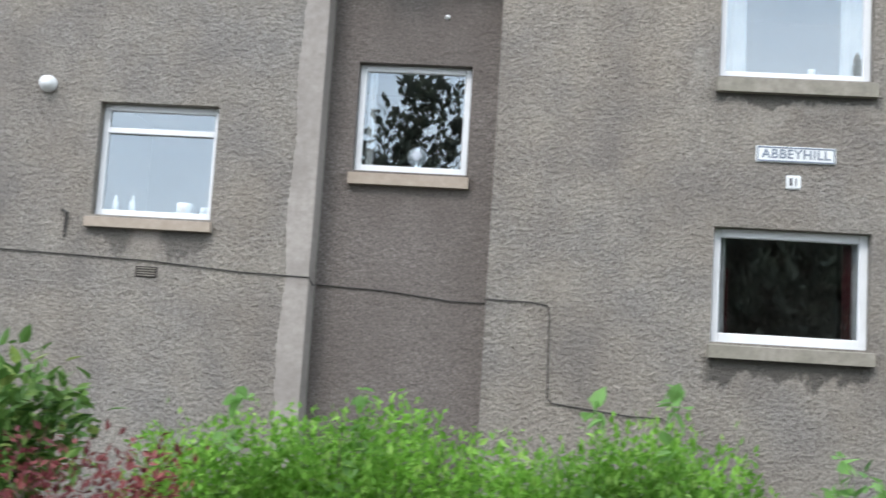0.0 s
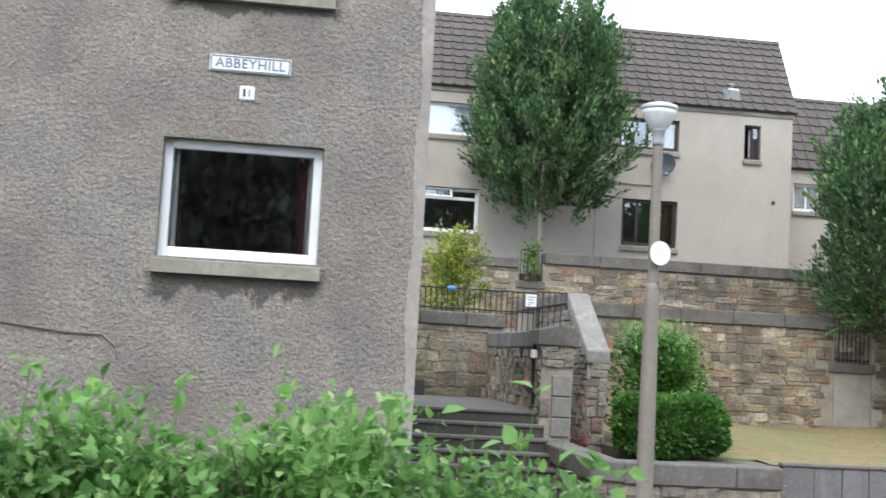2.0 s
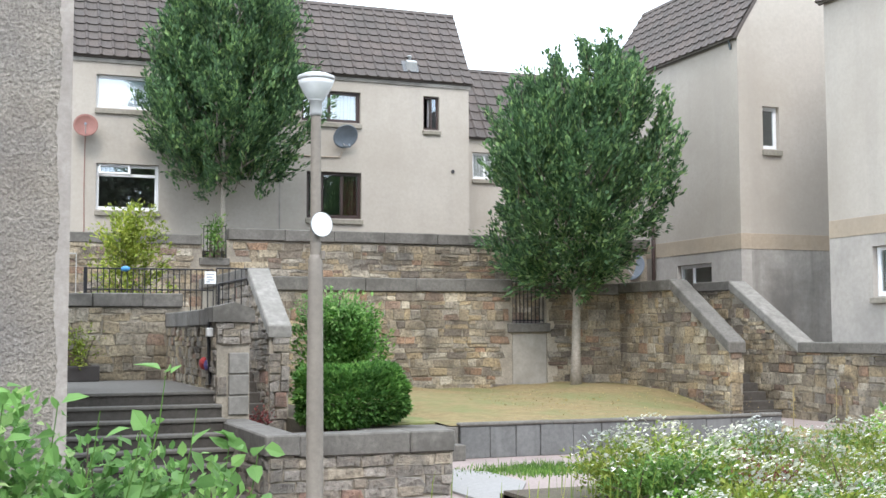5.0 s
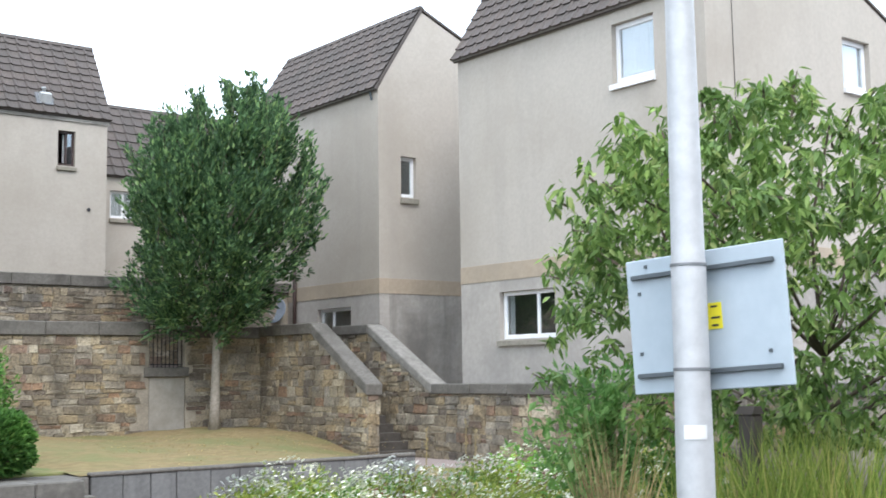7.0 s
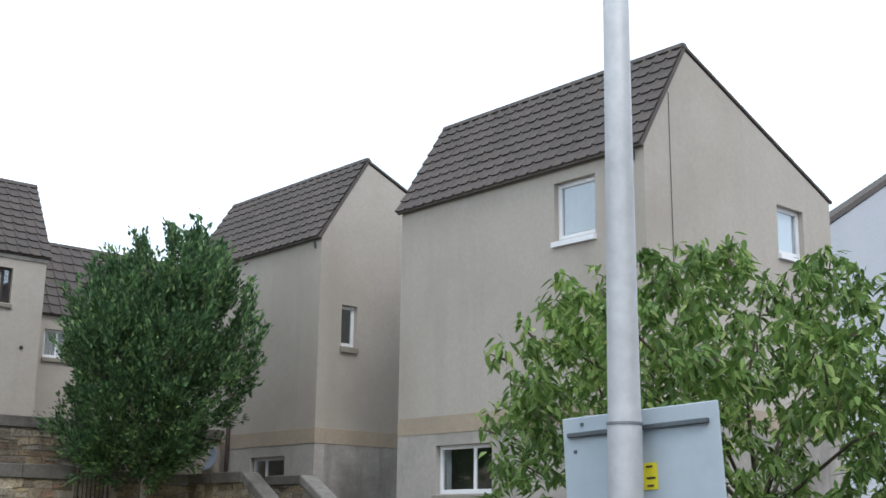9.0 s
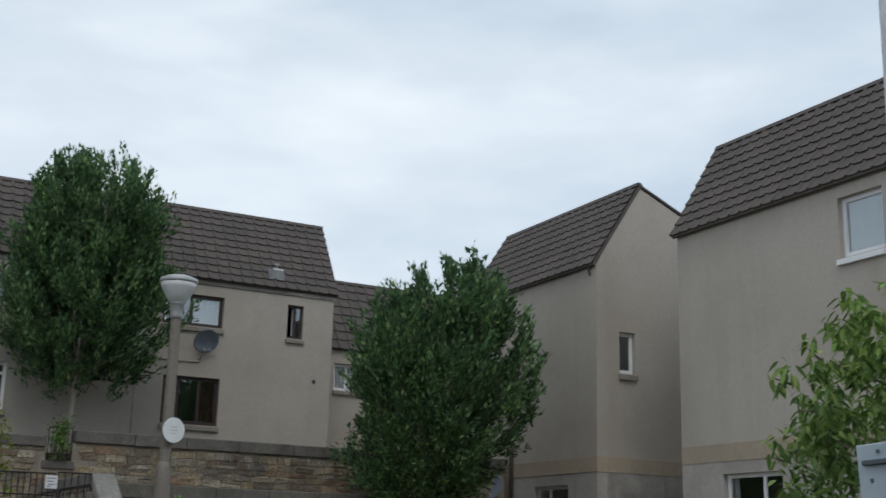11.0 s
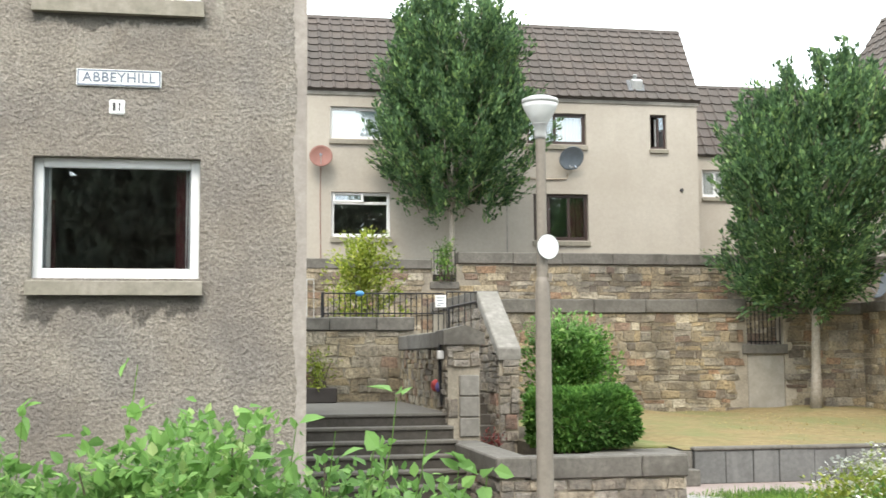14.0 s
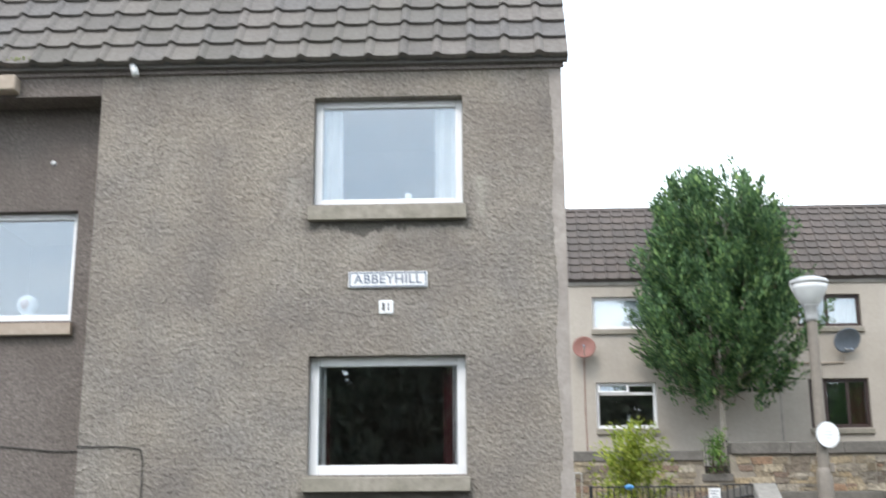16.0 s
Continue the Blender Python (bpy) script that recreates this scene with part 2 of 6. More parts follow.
M_STONE = surf("sandstone_rubble", STONE_GRAIN, 19.0, STONE_STAIN, 1.9, 0.92, 0.9, 30.0, pieces=STONE_TINTS, depth=0.04)
M_STONE_GREY = surf("weathered_rubble", STONE_GRAIN, 15.0, ((0.12, 0.115, 0.105), 0.75), 2.0, 0.92, 0.9, 30.0, pieces=GREY_TINTS, depth=0.04)
REST_OF = {M_STONE.name: surf("sandstone_rubble_joined", STONE_GRAIN, 19.0, STONE_STAIN, 1.9, 0.92, 0.9, 30.0, pieces=STONE_TINTS, depth=0.04, joined=True),
           M_STONE_GREY.name: surf("weathered_rubble_joined", STONE_GRAIN, 15.0, ((0.12, 0.115, 0.105), 0.75), 2.0, 0.92, 0.9, 30.0, pieces=GREY_TINTS, depth=0.04, joined=True)}
for stone_ in (M_STONE, REST_OF[M_STONE.name]):
    broad_tone(stone_, 0.55, (1.14, 1.11, 1.04), (0.72, 0.73, 0.75))
M_MORTAR = surf("lime_mortar", [(0.3, (0.27, 0.235, 0.185)), (0.7, (0.42, 0.375, 0.30))], 25.0, ((0.12, 0.105, 0.088), 0.65), 1.5, 0.95, 0.5)
M_COPE = surf("weathered_concrete_coping", [(0.3, (0.108, 0.100, 0.088)), (0.7, (0.185, 0.172, 0.152))], 16.0, ((0.078, 0.072, 0.062), 0.85), 2.1, 0.92, 0.4, 40.0)
M_COPE_PALE = surf("pale_concrete_coping", [(0.3, (0.17, 0.16, 0.142)), (0.7, (0.29, 0.275, 0.25))], 9.0, ((0.16, 0.15, 0.13), 0.7), 3.0, 0.9, 0.4, 40.0)
M_SLAB = surf("grey_concrete_slab", [(0.3, (0.115, 0.115, 0.113)), (0.7, (0.18, 0.18, 0.176))], 14.0, ((0.10, 0.10, 0.098), 0.6), 1.6, 0.9, 0.3, 40.0, streak=((0.25, 0.25, 0.245), 0.6))
# Step colours: shade put into the dark risers, top light into the treads.
M_STEP = surf("dark_step_stone", [(0.3, (0.045, 0.039, 0.032)), (0.7, (0.085, 0.074, 0.062))], 14.0, ((0.10, 0.09, 0.08), 0.6), 1.8, 0.9, 0.4, 40.0)
M_STEP_TOP = surf("lit_step_tread", [(0.3, (0.10, 0.092, 0.08)), (0.7, (0.16, 0.148, 0.13))], 14.0, ((0.12, 0.108, 0.09), 0.7), 1.8, 0.9, 0.3, 40.0)
M_PAVE = surf("pink_paving", [(0.3, (0.25, 0.20, 0.185)), (0.7, (0.36, 0.295, 0.27))], 20.0, ((0.2, 0.17, 0.15), 0.5), 1.2, 0.9, 0.3)
M_PATH = surf("pale_concrete_path", [(0.3, (0.235, 0.23, 0.222)), (0.7, (0.31, 0.302, 0.292))], 20.0, ((0.25, 0.242, 0.23), 0.4), 1.0, 0.9, 0.2)
M_GROUND = surf("asphalt_and_soil", [(0.3, (0.045, 0.045, 0.044)), (0.7, (0.075, 0.074, 0.07))], 30.0, ((0.09, 0.085, 0.07), 0.6), 0.15, 0.95, 0.4)
M_SOIL = surf("dark_soil", [(0.3, (0.05, 0.04, 0.03)), (0.7, (0.12, 0.095, 0.07))], 18.0, ((0.10, 0.10, 0.05), 0.6), 1.2, 0.95, 0.6)
M_LAWN = surf("dry_lawn", [(0.3, (0.165, 0.120, 0.052)), (0.5, (0.215, 0.160, 0.072)), (0.7, (0.27, 0.205, 0.100))], 6.0, ((0.14, 0.16, 0.055), 0.9), 0.7, 0.95, 0.6, 60.0)
M_LAWN_GREEN = surf("greener_lawn", [(0.3, (0.13, 0.135, 0.045)), (0.5, (0.20, 0.18, 0.075)), (0.7, (0.27, 0.22, 0.11))], 6.0, ((0.10, 0.15, 0.04), 0.8), 1.4, 0.95, 0.6, 60.0)
M_FRAME_W = plain("white_upvc", (0.78, 0.79, 0.80), 0.35, 0.0, 0.03)
M_FRAME_B = plain("dark_brown_frame", (0.045, 0.026, 0.022), 0.4, 0.0, 0.1)
M_SILL = surf("weathered_sill", [(0.3, (0.22, 0.20, 0.165)), (0.7, (0.33, 0.30, 0.25))], 14.0, ((0.15, 0.145, 0.105), 0.5), 2.0, 0.9, 0.3)
M_SILL_BUFF = surf("buff_stone_sill", [(0.3, (0.33, 0.27, 0.215)), (0.7, (0.43, 0.36, 0.295))], 14.0, ((0.34, 0.28, 0.22), 0.5), 2.0, 0.9, 0.3)
M_GLASS = glass("window_glass")
M_ROOM = plain("dim_room_plaster", (0.30, 0.265, 0.24), 0.9)
M_CURTAIN_RED = plain("dark_red_curtain", (0.075, 0.014, 0.017), 0.9)
M_CURTAIN_W = plain("white_net_curtain", (0.74, 0.75, 0.76), 0.9)
M_BLUE_GREY = plain("pale_blue_grey", (0.50, 0.54, 0.60), 0.8)
M_POLE = surf("lamp_post_paint", [(0.3, (0.185, 0.16, 0.132)), (0.7, (0.24, 0.21, 0.175))], 20.0, ((0.17, 0.15, 0.13), 0.4), 3.0, 0.6, 0.1)
M_GALV = surf("galvanised_steel", [(0.3, (0.50, 0.51, 0.52)), (0.7, (0.62, 0.63, 0.64))], 14.0, ((0.46, 0.47, 0.48), 0.45), 3.0, 0.58, 0.03, 60.0, 0.25)
M_SIGNBACK = surf("sign_back_grey_paint", [(0.3, (0.42, 0.49, 0.54)), (0.7, (0.47, 0.54, 0.59))], 10.0, ((0.38, 0.44, 0.48), 0.4), 3.0, 0.5, 0.05)
M_RAIL_DARK = plain("sign_rail", (0.12, 0.14, 0.15), 0.5, 0.4)
M_BAND_STEEL = plain("dull_steel_band", (0.26, 0.27, 0.28), 0.5, 0.4)
M_YELLOW = plain("yellow_sticker", (0.78, 0.68, 0.03), 0.5, 0.0, 0.04)
M_FADED = plain("faded_blue_lettering", (0.14, 0.175, 0.23), 0.6)
M_INK = plain("dark_ink", (0.03, 0.03, 0.035), 0.6)
M_WHITE = plain("white_enamel", (0.80, 0.81, 0.81), 0.35, 0.0, 0.03)
M_IRON = plain("black_iron", (0.018, 0.018, 0.02), 0.5, 0.3)
M_CABLE = plain("dark_cable", (0.05, 0.045, 0.04), 0.7)
M_BARK = surf("grey_bark", [(0.3, (0.24, 0.21, 0.175)), (0.7, (0.40, 0.36, 0.31))], 16.0, ((0.22, 0.205, 0.16), 0.5), 1.5, 0.95, 0.6)
M_BARK_DARK = surf("brown_twig", [(0.3, (0.07, 0.055, 0.04)), (0.7, (0.13, 0.10, 0.075))], 16.0, None, 1.5, 0.95, 0.4)
M_LEAF_DARK = leafy("dark_green_leaves", [(0.0, (0.036, 0.076, 0.040)), (0.5, (0.082, 0.166, 0.080)), (0.82, (0.150, 0.272, 0.115)), (1.0, (0.27, 0.40, 0.165))], 0.40, 0.34)
M_LEAF_MID = leafy("mid_green_leaves", [(0.0, (0.055, 0.13, 0.028)), (0.5, (0.11, 0.225, 0.052)), (0.85, (0.165, 0.29, 0.075)), (1.0, (0.26, 0.34, 0.10))], 0.4, 0.3)
M_LEAF_BRIGHT = leafy("bright_green_leaves", [(0.0, (0.10, 0.25, 0.03)), (0.5, (0.175, 0.39, 0.055)), (0.85, (0.245, 0.48, 0.085)), (1.0, (0.34, 0.54, 0.14))], 0.42, 0.45)
M_LEAF_BROAD = leafy("broad_green_leaves", [(0.0, (0.11, 0.235, 0.07)), (0.5, (0.185, 0.37, 0.115)), (0.85, (0.26, 0.45, 0.16)), (1.0, (0.40, 0.52, 0.25))], 0.36, 0.45)
M_LEAF_HEDGE = leafy("hedge_leaves", [(0.0, (0.045, 0.125, 0.03)), (0.5, (0.09, 0.225, 0.05)), (0.85, (0.145, 0.31, 0.075)), (1.0, (0.23, 0.40, 0.11))], 0.42, 0.35)
M_LEAF_FAR = leafy("dull_far_leaves", [(0.0, (0.05, 0.06, 0.05)), (0.5, (0.085, 0.10, 0.08)), (1.0, (0.14, 0.155, 0.12))], 0.6, 0.3)
M_LEAF_CHERRY = leafy("cherry_leaves", [(0.0, (0.075, 0.14, 0.036)), (0.5, (0.16, 0.275, 0.075)), (0.85, (0.26, 0.385, 0.12)), (1.0, (0.39, 0.46, 0.18))], 0.4, 0.38)
M_LEAF_RED = leafy("dull_red_leaves", [(0.0, (0.10, 0.022, 0.028)), (0.5, (0.19, 0.045, 0.05)), (1.0, (0.28, 0.09, 0.085))], 0.5, 0.25)
M_LEAF_YELLOW = leafy("yellow_green_leaves", [(0.0, (0.13, 0.19, 0.03)), (0.5, (0.24, 0.31, 0.05)), (1.0, (0.36, 0.39, 0.09))], 0.5, 0.3)
M_GRASS = leafy("grass_blades", [(0.0, (0.12, 0.20, 0.04)), (0.5, (0.22, 0.30, 0.06)), (0.8, (0.30, 0.37, 0.09)), (1.0, (0.44, 0.40, 0.14))], 0.6, 0.35)
M_STRAW = leafy("straw_blades", [(0.0, (0.22, 0.18, 0.08)), (0.5, (0.36, 0.28, 0.15)), (1.0, (0.46, 0.38, 0.22))], 0.6, 0.2)
M_PETAL = leafy("white_petals", [(0.0, (0.70, 0.70, 0.68)), (1.0, (0.82, 0.82, 0.80))], 0.6, 0.2)
M_DISH_GREY = plain("grey_dish", (0.20, 0.235, 0.28), 0.5)
M_GUTTER = plain("grey_gutter_plastic", (0.36, 0.35, 0.33), 0.6, 0.0, 0.15)
M_IRON_PALE = plain("pale_grey_iron", (0.42, 0.42, 0.40), 0.6, 0.1)
M_LEAD = plain("roof_light_lead", (0.16, 0.17, 0.18), 0.75)
M_DISH_RED = plain("rusty_red_dish", (0.23, 0.105, 0.085), 0.7)
M_BLUE = plain("blue_plastic", (0.05, 0.25, 0.50), 0.4)
M_TERRA = plain("dark_planter", (0.06, 0.05, 0.045), 0.8)
M_HATCH = surf("grey_hatch_panel", [(0.3, (0.27, 0.25, 0.215)), (0.7, (0.35, 0.325, 0.285))], 8.0, ((0.20, 0.185, 0.155), 0.6), 1.8, 0.85, 0.15)
M_LAMP_BOWL = plain("milky_lamp_bowl", (0.66, 0.68, 0.68), 0.25, 0.0, 0.05)
M_LAMP_CAP = plain("grey_lamp_canopy", (0.45, 0.46, 0.46), 0.4, 0.2)

# ---- building helpers ----


def thing(name, at_, label, category, group="", kind=""):
    ob = new(name)
    ob.empty_display_size = 0.1
    ob.location = at_
    return tagged(ob, label, category, group, kind)


def origin(ob):
    p = Vector((0, 0, 0))
    while ob:
        p = p + ob.location
        ob = ob.parent
    return p


def part(name, bm, material, parent=None, label="", smooth=False):
    """Links a bmesh, drawn in world metres, as one mesh object under its thing."""
    me = bpy.data.meshes.new(name)
    if parent:
        bmesh.ops.translate(bm, vec=-origin(parent), verts=bm.verts)
    bmesh.ops.recalc_face_normals(bm, faces=bm.faces)
    bm.to_mesh(me)
    bm.free()
    if smooth:
        me.shade_smooth()
    me.materials.append(material)
    ob = new(name, me)
    ob.parent = parent
    return tagged(ob, label) if label else ob


def soup(name, verts, faces, material, parent=None, label="", smooth=False):
    me = bpy.data.meshes.new(name)
    v = np.asarray(verts, float)
    if parent:
        v = v - np.array(origin(parent))
    me.from_pydata(v.tolist(), [], faces)
    me.materials.append(material)
    if smooth:
        me.shade_smooth()
    ob = new(name, me)
    ob.parent = parent
    return tagged(ob, label) if label else ob


def box(bm, x0, y0, z0, x1, y1, z1, bevel=0.0, m=None):
    vs = [bm.verts.new(p) for p in ((x0, y0, z0), (x1, y0, z0), (x1, y1, z0), (x0, y1, z0), (x0, y0, z1), (x1, y0, z1), (x1, y1, z1), (x0, y1, z1))]
    fs = [bm.faces.new([vs[i] for i in f]) for f in ((0, 3, 2, 1), (4, 5, 6, 7), (0, 1, 5, 4), (1, 2, 6, 5), (2, 3, 7, 6), (3, 0, 4, 7))]
    if bevel:
        es = list({e for f in fs for e in f.edges})
        got = bmesh.ops.bevel(bm, geom=es, offset=bevel, segments=1, affect="EDGES")
        vs = list({v for f in got["faces"] for v in f.verts})
    if m is not None:
        bmesh.ops.transform(bm, matrix=m, verts=vs)
    return vs


def boxes(*rows, bevel=0.0, m=None):
    bm = bmesh.new()
    for r in rows:
        box(bm, *r, bevel=bevel, m=m)
    return bm


def prism(poly, d0, d1, m=None, bm=None):
    """A polygon of (x, z) drawn out in y from d0 to d1."""
    bm = bm or bmesh.new()
    a = [bm.verts.new((x, d0, z)) for x, z in poly]
    b = [bm.verts.new((x, d1, z)) for x, z in poly]
    bm.faces.new(a), bm.faces.new(b[::-1])
    for i in range(len(poly)):
        j = (i + 1) % len(poly)
        bm.faces.new((a[i], b[i], b[j], a[j]))
    if m is not None:
        bmesh.ops.transform(bm, matrix=m, verts=a + b)
    return bm


def wall(u0, u1, v0, v1, holes, d0, d1, m=None):
    """An upright wall from depth d0 to d1 with openings (u0, u1, v0, v1) cut through it."""
    us = sorted({u0, u1, *(h[0] for h in holes), *(h[1] for h in holes)})
    vs = sorted({v0, v1, *(h[2] for h in holes), *(h[3] for h in holes)})
    us, vs = [u for u in us if u0 <= u <= u1], [v for v in vs if v0 <= v <= v1]
    solid = {}
    for i in range(len(us) - 1):
        for j in range(len(vs) - 1):
            cu, cv = (us[i] + us[i + 1]) / 2, (vs[j] + vs[j + 1]) / 2
            solid[i, j] = not any(h[0] < cu < h[1] and h[2] < cv < h[3] for h in holes)
    bm = bmesh.new()
    grid = {}

    def at_(i, j, d):
        if (i, j, d) not in grid:
            grid[i, j, d] = bm.verts.new((us[i], d, vs[j]))
        return grid[i, j, d]
    for (i, j), s in solid.items():
        if not s:
            continue
        bm.faces.new([at_(a, b, d0) for a, b in ((i, j), (i + 1, j), (i + 1, j + 1), (i, j + 1))])
        bm.faces.new([at_(a, b, d1) for a, b in ((i, j), (i, j + 1), (i + 1, j + 1), (i + 1, j))])
        for di, dj, e in ((-1, 0, ((i, j), (i, j + 1))), (1, 0, ((i + 1, j + 1), (i + 1, j))), (0, -1, ((i + 1, j), (i, j))), (0, 1, ((i, j + 1), (i + 1, j + 1)))):
            if not solid.get((i + di, j + dj)):
                (a, b), (c, d) = e
                bm.faces.new((at_(a, b, d0), at_(c, d, d0), at_(c, d, d1), at_(a, b, d1)))
    if m is not None:
        bmesh.ops.transform(bm, matrix=m, verts=bm.verts)
    return bm


def tube(bm, pts, radii, seg=8):
    pts = [Vector(p) for p in pts]
    rings = []
    for k, p in enumerate(pts):
        d = (pts[min(k + 1, len(pts) - 1)] - pts[max(k - 1, 0)]).normalized()
        a = d.orthogonal().normalized() if abs(d.z) < 0.9 else d.cross(Vector((0, 1, 0))).normalized()
        b = d.cross(a)
        rings.append([bm.verts.new(p + (a * math.cos(2 * math.pi * s / seg) + b * math.sin(2 * math.pi * s / seg)) * radii[k]) for s in range(seg)])
    for r, q in zip(rings, rings[1:]):
        for s in range(seg):
            bm.faces.new((r[s], r[(s + 1) % seg], q[(s + 1) % seg], q[s]))
    bm.faces.new(rings[0][::-1]), bm.faces.new(rings[-1])
    return bm


def lathe(bm, centre, profile, seg=24):
    """Turns (radius, height) pairs round an upright axis."""
    cx, cy, cz = centre
    rings = [[bm.verts.new((cx + r * math.cos(2 * math.pi * s / seg), cy + r * math.sin(2 * math.pi * s / seg), cz + h)) for s in range(seg)] for r, h in profile]
    for r, q in zip(rings, rings[1:]):
        for s in range(seg):
            bm.faces.new((r[s], r[(s + 1) % seg], q[(s + 1) % seg], q[s]))
    bm.faces.new(rings[0][::-1]), bm.faces.new(rings[-1])
    return bm




def face_w(x, y_ref=0.0):
    """Turns a wall drawn along x, facing -y at y = 0, into one that faces -x at the given x; u runs towards -y."""
    return Matrix.Translation((x, 0, 0)) @ Matrix.Rotation(radians(-90), 4, "Z")


def window(house, m, u0, u1, v0, v1, depth, frame_mat, sill_mat, bars=(), curtains=(), sill_h=0.13, frame_w=0.07, open_sash=None, label="", sill_out=0.08, blind=None, room=True, glazed_from=-1e6):
    """A window in an opening: frame, bars, pane, sill, and the dim room behind it. depth: how far the frame stands behind the wall's face."""
    root = new("window")
    root.parent = house
    root.location = (m @ Vector(((u0 + u1) / 2, 0, v0))) - origin(house)
    tagged(root, label)
    f = frame_w
    fr = boxes((u0, depth, v0, u0 + f, depth + 0.07, v1), (u1 - f, depth, v0, u1, depth + 0.07, v1), (u0 + f, depth, v1 - f, u1 - f, depth + 0.07, v1),
               (u0 + f, depth, v0, u1 - f, depth + 0.07, v0 + f * 1.15), bevel=0.008, m=m)
    part("frame", fr, frame_mat, root)
    for kind, p, *ends in bars:
        if kind == "v":
            lo, hi = ends or (v0 + f * 1.15, v1 - f)
            b = boxes((p - f * 0.45, depth + 0.005, lo, p + f * 0.45, depth + 0.06, hi), bevel=0.006, m=m)
        else:
            b = boxes((u0 + f, depth - 0.012, p - f * 0.45, u1 - f, depth + 0.06, p + f * 0.45), bevel=0.006, m=m)
        part("glazing_bar", b, frame_mat, root)
    part("pane", boxes((max(glazed_from, u0 + f * 0.8), depth + 0.03, v0 + f, u1 - f * 0.8, depth + 0.036, v1 - f * 0.8), m=m), M_GLASS, root).visible_shadow = False
    if open_sash:
        a, b, lo, hi, hinge, turn = open_sash
        sash = boxes((a, -0.04, lo, a + 0.05, 0.0, hi), (b - 0.05, -0.04, lo, b, 0.0, hi), (a + 0.05, -0.04, lo, b - 0.05, 0.0, lo + 0.05), (a + 0.05, -0.04, hi - 0.05, b - 0.05, 0.0, hi), bevel=0.006)
        pivot = Vector((a if hinge == "side" else 0.0, 0.0, hi if hinge == "top" else 0.0))
        spin = Matrix.Translation(pivot + Vector((0, depth, 0))) @ Matrix.Rotation(radians(turn), 4, "X" if hinge == "top" else "Z") @ Matrix.Translation(-pivot)
        bmesh.ops.transform(sash, matrix=m @ spin, verts=sash.verts)
        leaf_ = part("open_sash", sash, frame_mat, root, "opened sash")
        part("pane", boxes((a + 0.045, -0.024, lo + 0.045, b - 0.045, -0.018, hi - 0.045), m=m @ spin), M_GLASS, leaf_).visible_shadow = False
    if sill_h:
        s = prism([(-sill_out, v0 - sill_h), (depth + 0.02, v0 - sill_h), (depth + 0.02, v0), (depth, v0), (-sill_out, v0 - 0.035)], u0 - 0.03, u1 + 0.03)
        bmesh.ops.transform(s, matrix=m @ Matrix(((0, 1, 0, 0), (1, 0, 0, 0), (0, 0, 1, 0), (0, 0, 0, 1))), verts=s.verts)
        part("sill", s, sill_mat, root)
    for a, b, lo, hi, material in curtains:
        n = max(4, int((b - a) / 0.035))
        bm = bmesh.new()
        row = []
        for i in range(n + 1):
            u = a + (b - a) * i / n
            d = depth + 0.085 + 0.02 * math.sin(i * 2.1) + 0.01 * math.sin(i * 0.7)
            row.append((bm.verts.new((u, d, lo)), bm.verts.new((u + 0.01 * math.sin(i), d, hi))))
        for (p, q), (r, s) in zip(row, row[1:]):
            bm.faces.new((p, r, s, q))
        bmesh.ops.solidify(bm, geom=bm.faces[:], thickness=0.006)
        bmesh.ops.transform(bm, matrix=m, verts=bm.verts)
        part("curtain", bm, material, root)
    if blind:
        part("blind", boxes((u0 + f, depth + 0.07, blind[0], u1 - f, depth + 0.08, blind[1]), m=m), blind[2], root)
    if room:
        e = 0.35
        bm = boxes((u0 - e, depth + 0.21, v0 - e, u1 + e, depth + 2.6, v1 + e), m=m)
        near = min(bm.faces, key=lambda g: (m.inverted() @ g.calc_center_median()).y)
        bmesh.ops.delete(bm, geom=[near], context="FACES_ONLY")
        part("room", bm, M_ROOM, root)
    return root


def tile_mesh(w, length, name):
    """One interlocking roof tile: a flat pan with a raised roll, thick at its lower edge. x across, y up the slope."""
    prof = [(0.0, 0.006), (0.06, 0.032), (0.14, 0.045), (0.22, 0.032), (0.30, 0.008), (0.65, 0.0), (1.0, 0.006)]
    vs, fs = [], []
    for y, lift in ((-0.05, 0.042), (length, 0.0)):
        for x, h in prof:
            vs.append((x * w, y, h + lift))
    k = len(prof)
    for i in range(k - 1):
        fs.append((i, i + 1, k + i + 1, k + i))
    base = len(vs)
    for x, h in prof:
        vs.append((x * w, -0.045, h * 0.6 - 0.012))
    for i in range(k - 1):
        fs.append((base + i, base + i + 1, i + 1, i))
    me = bpy.data.meshes.new(name)
    me.from_pydata(vs, [], fs)
    return me


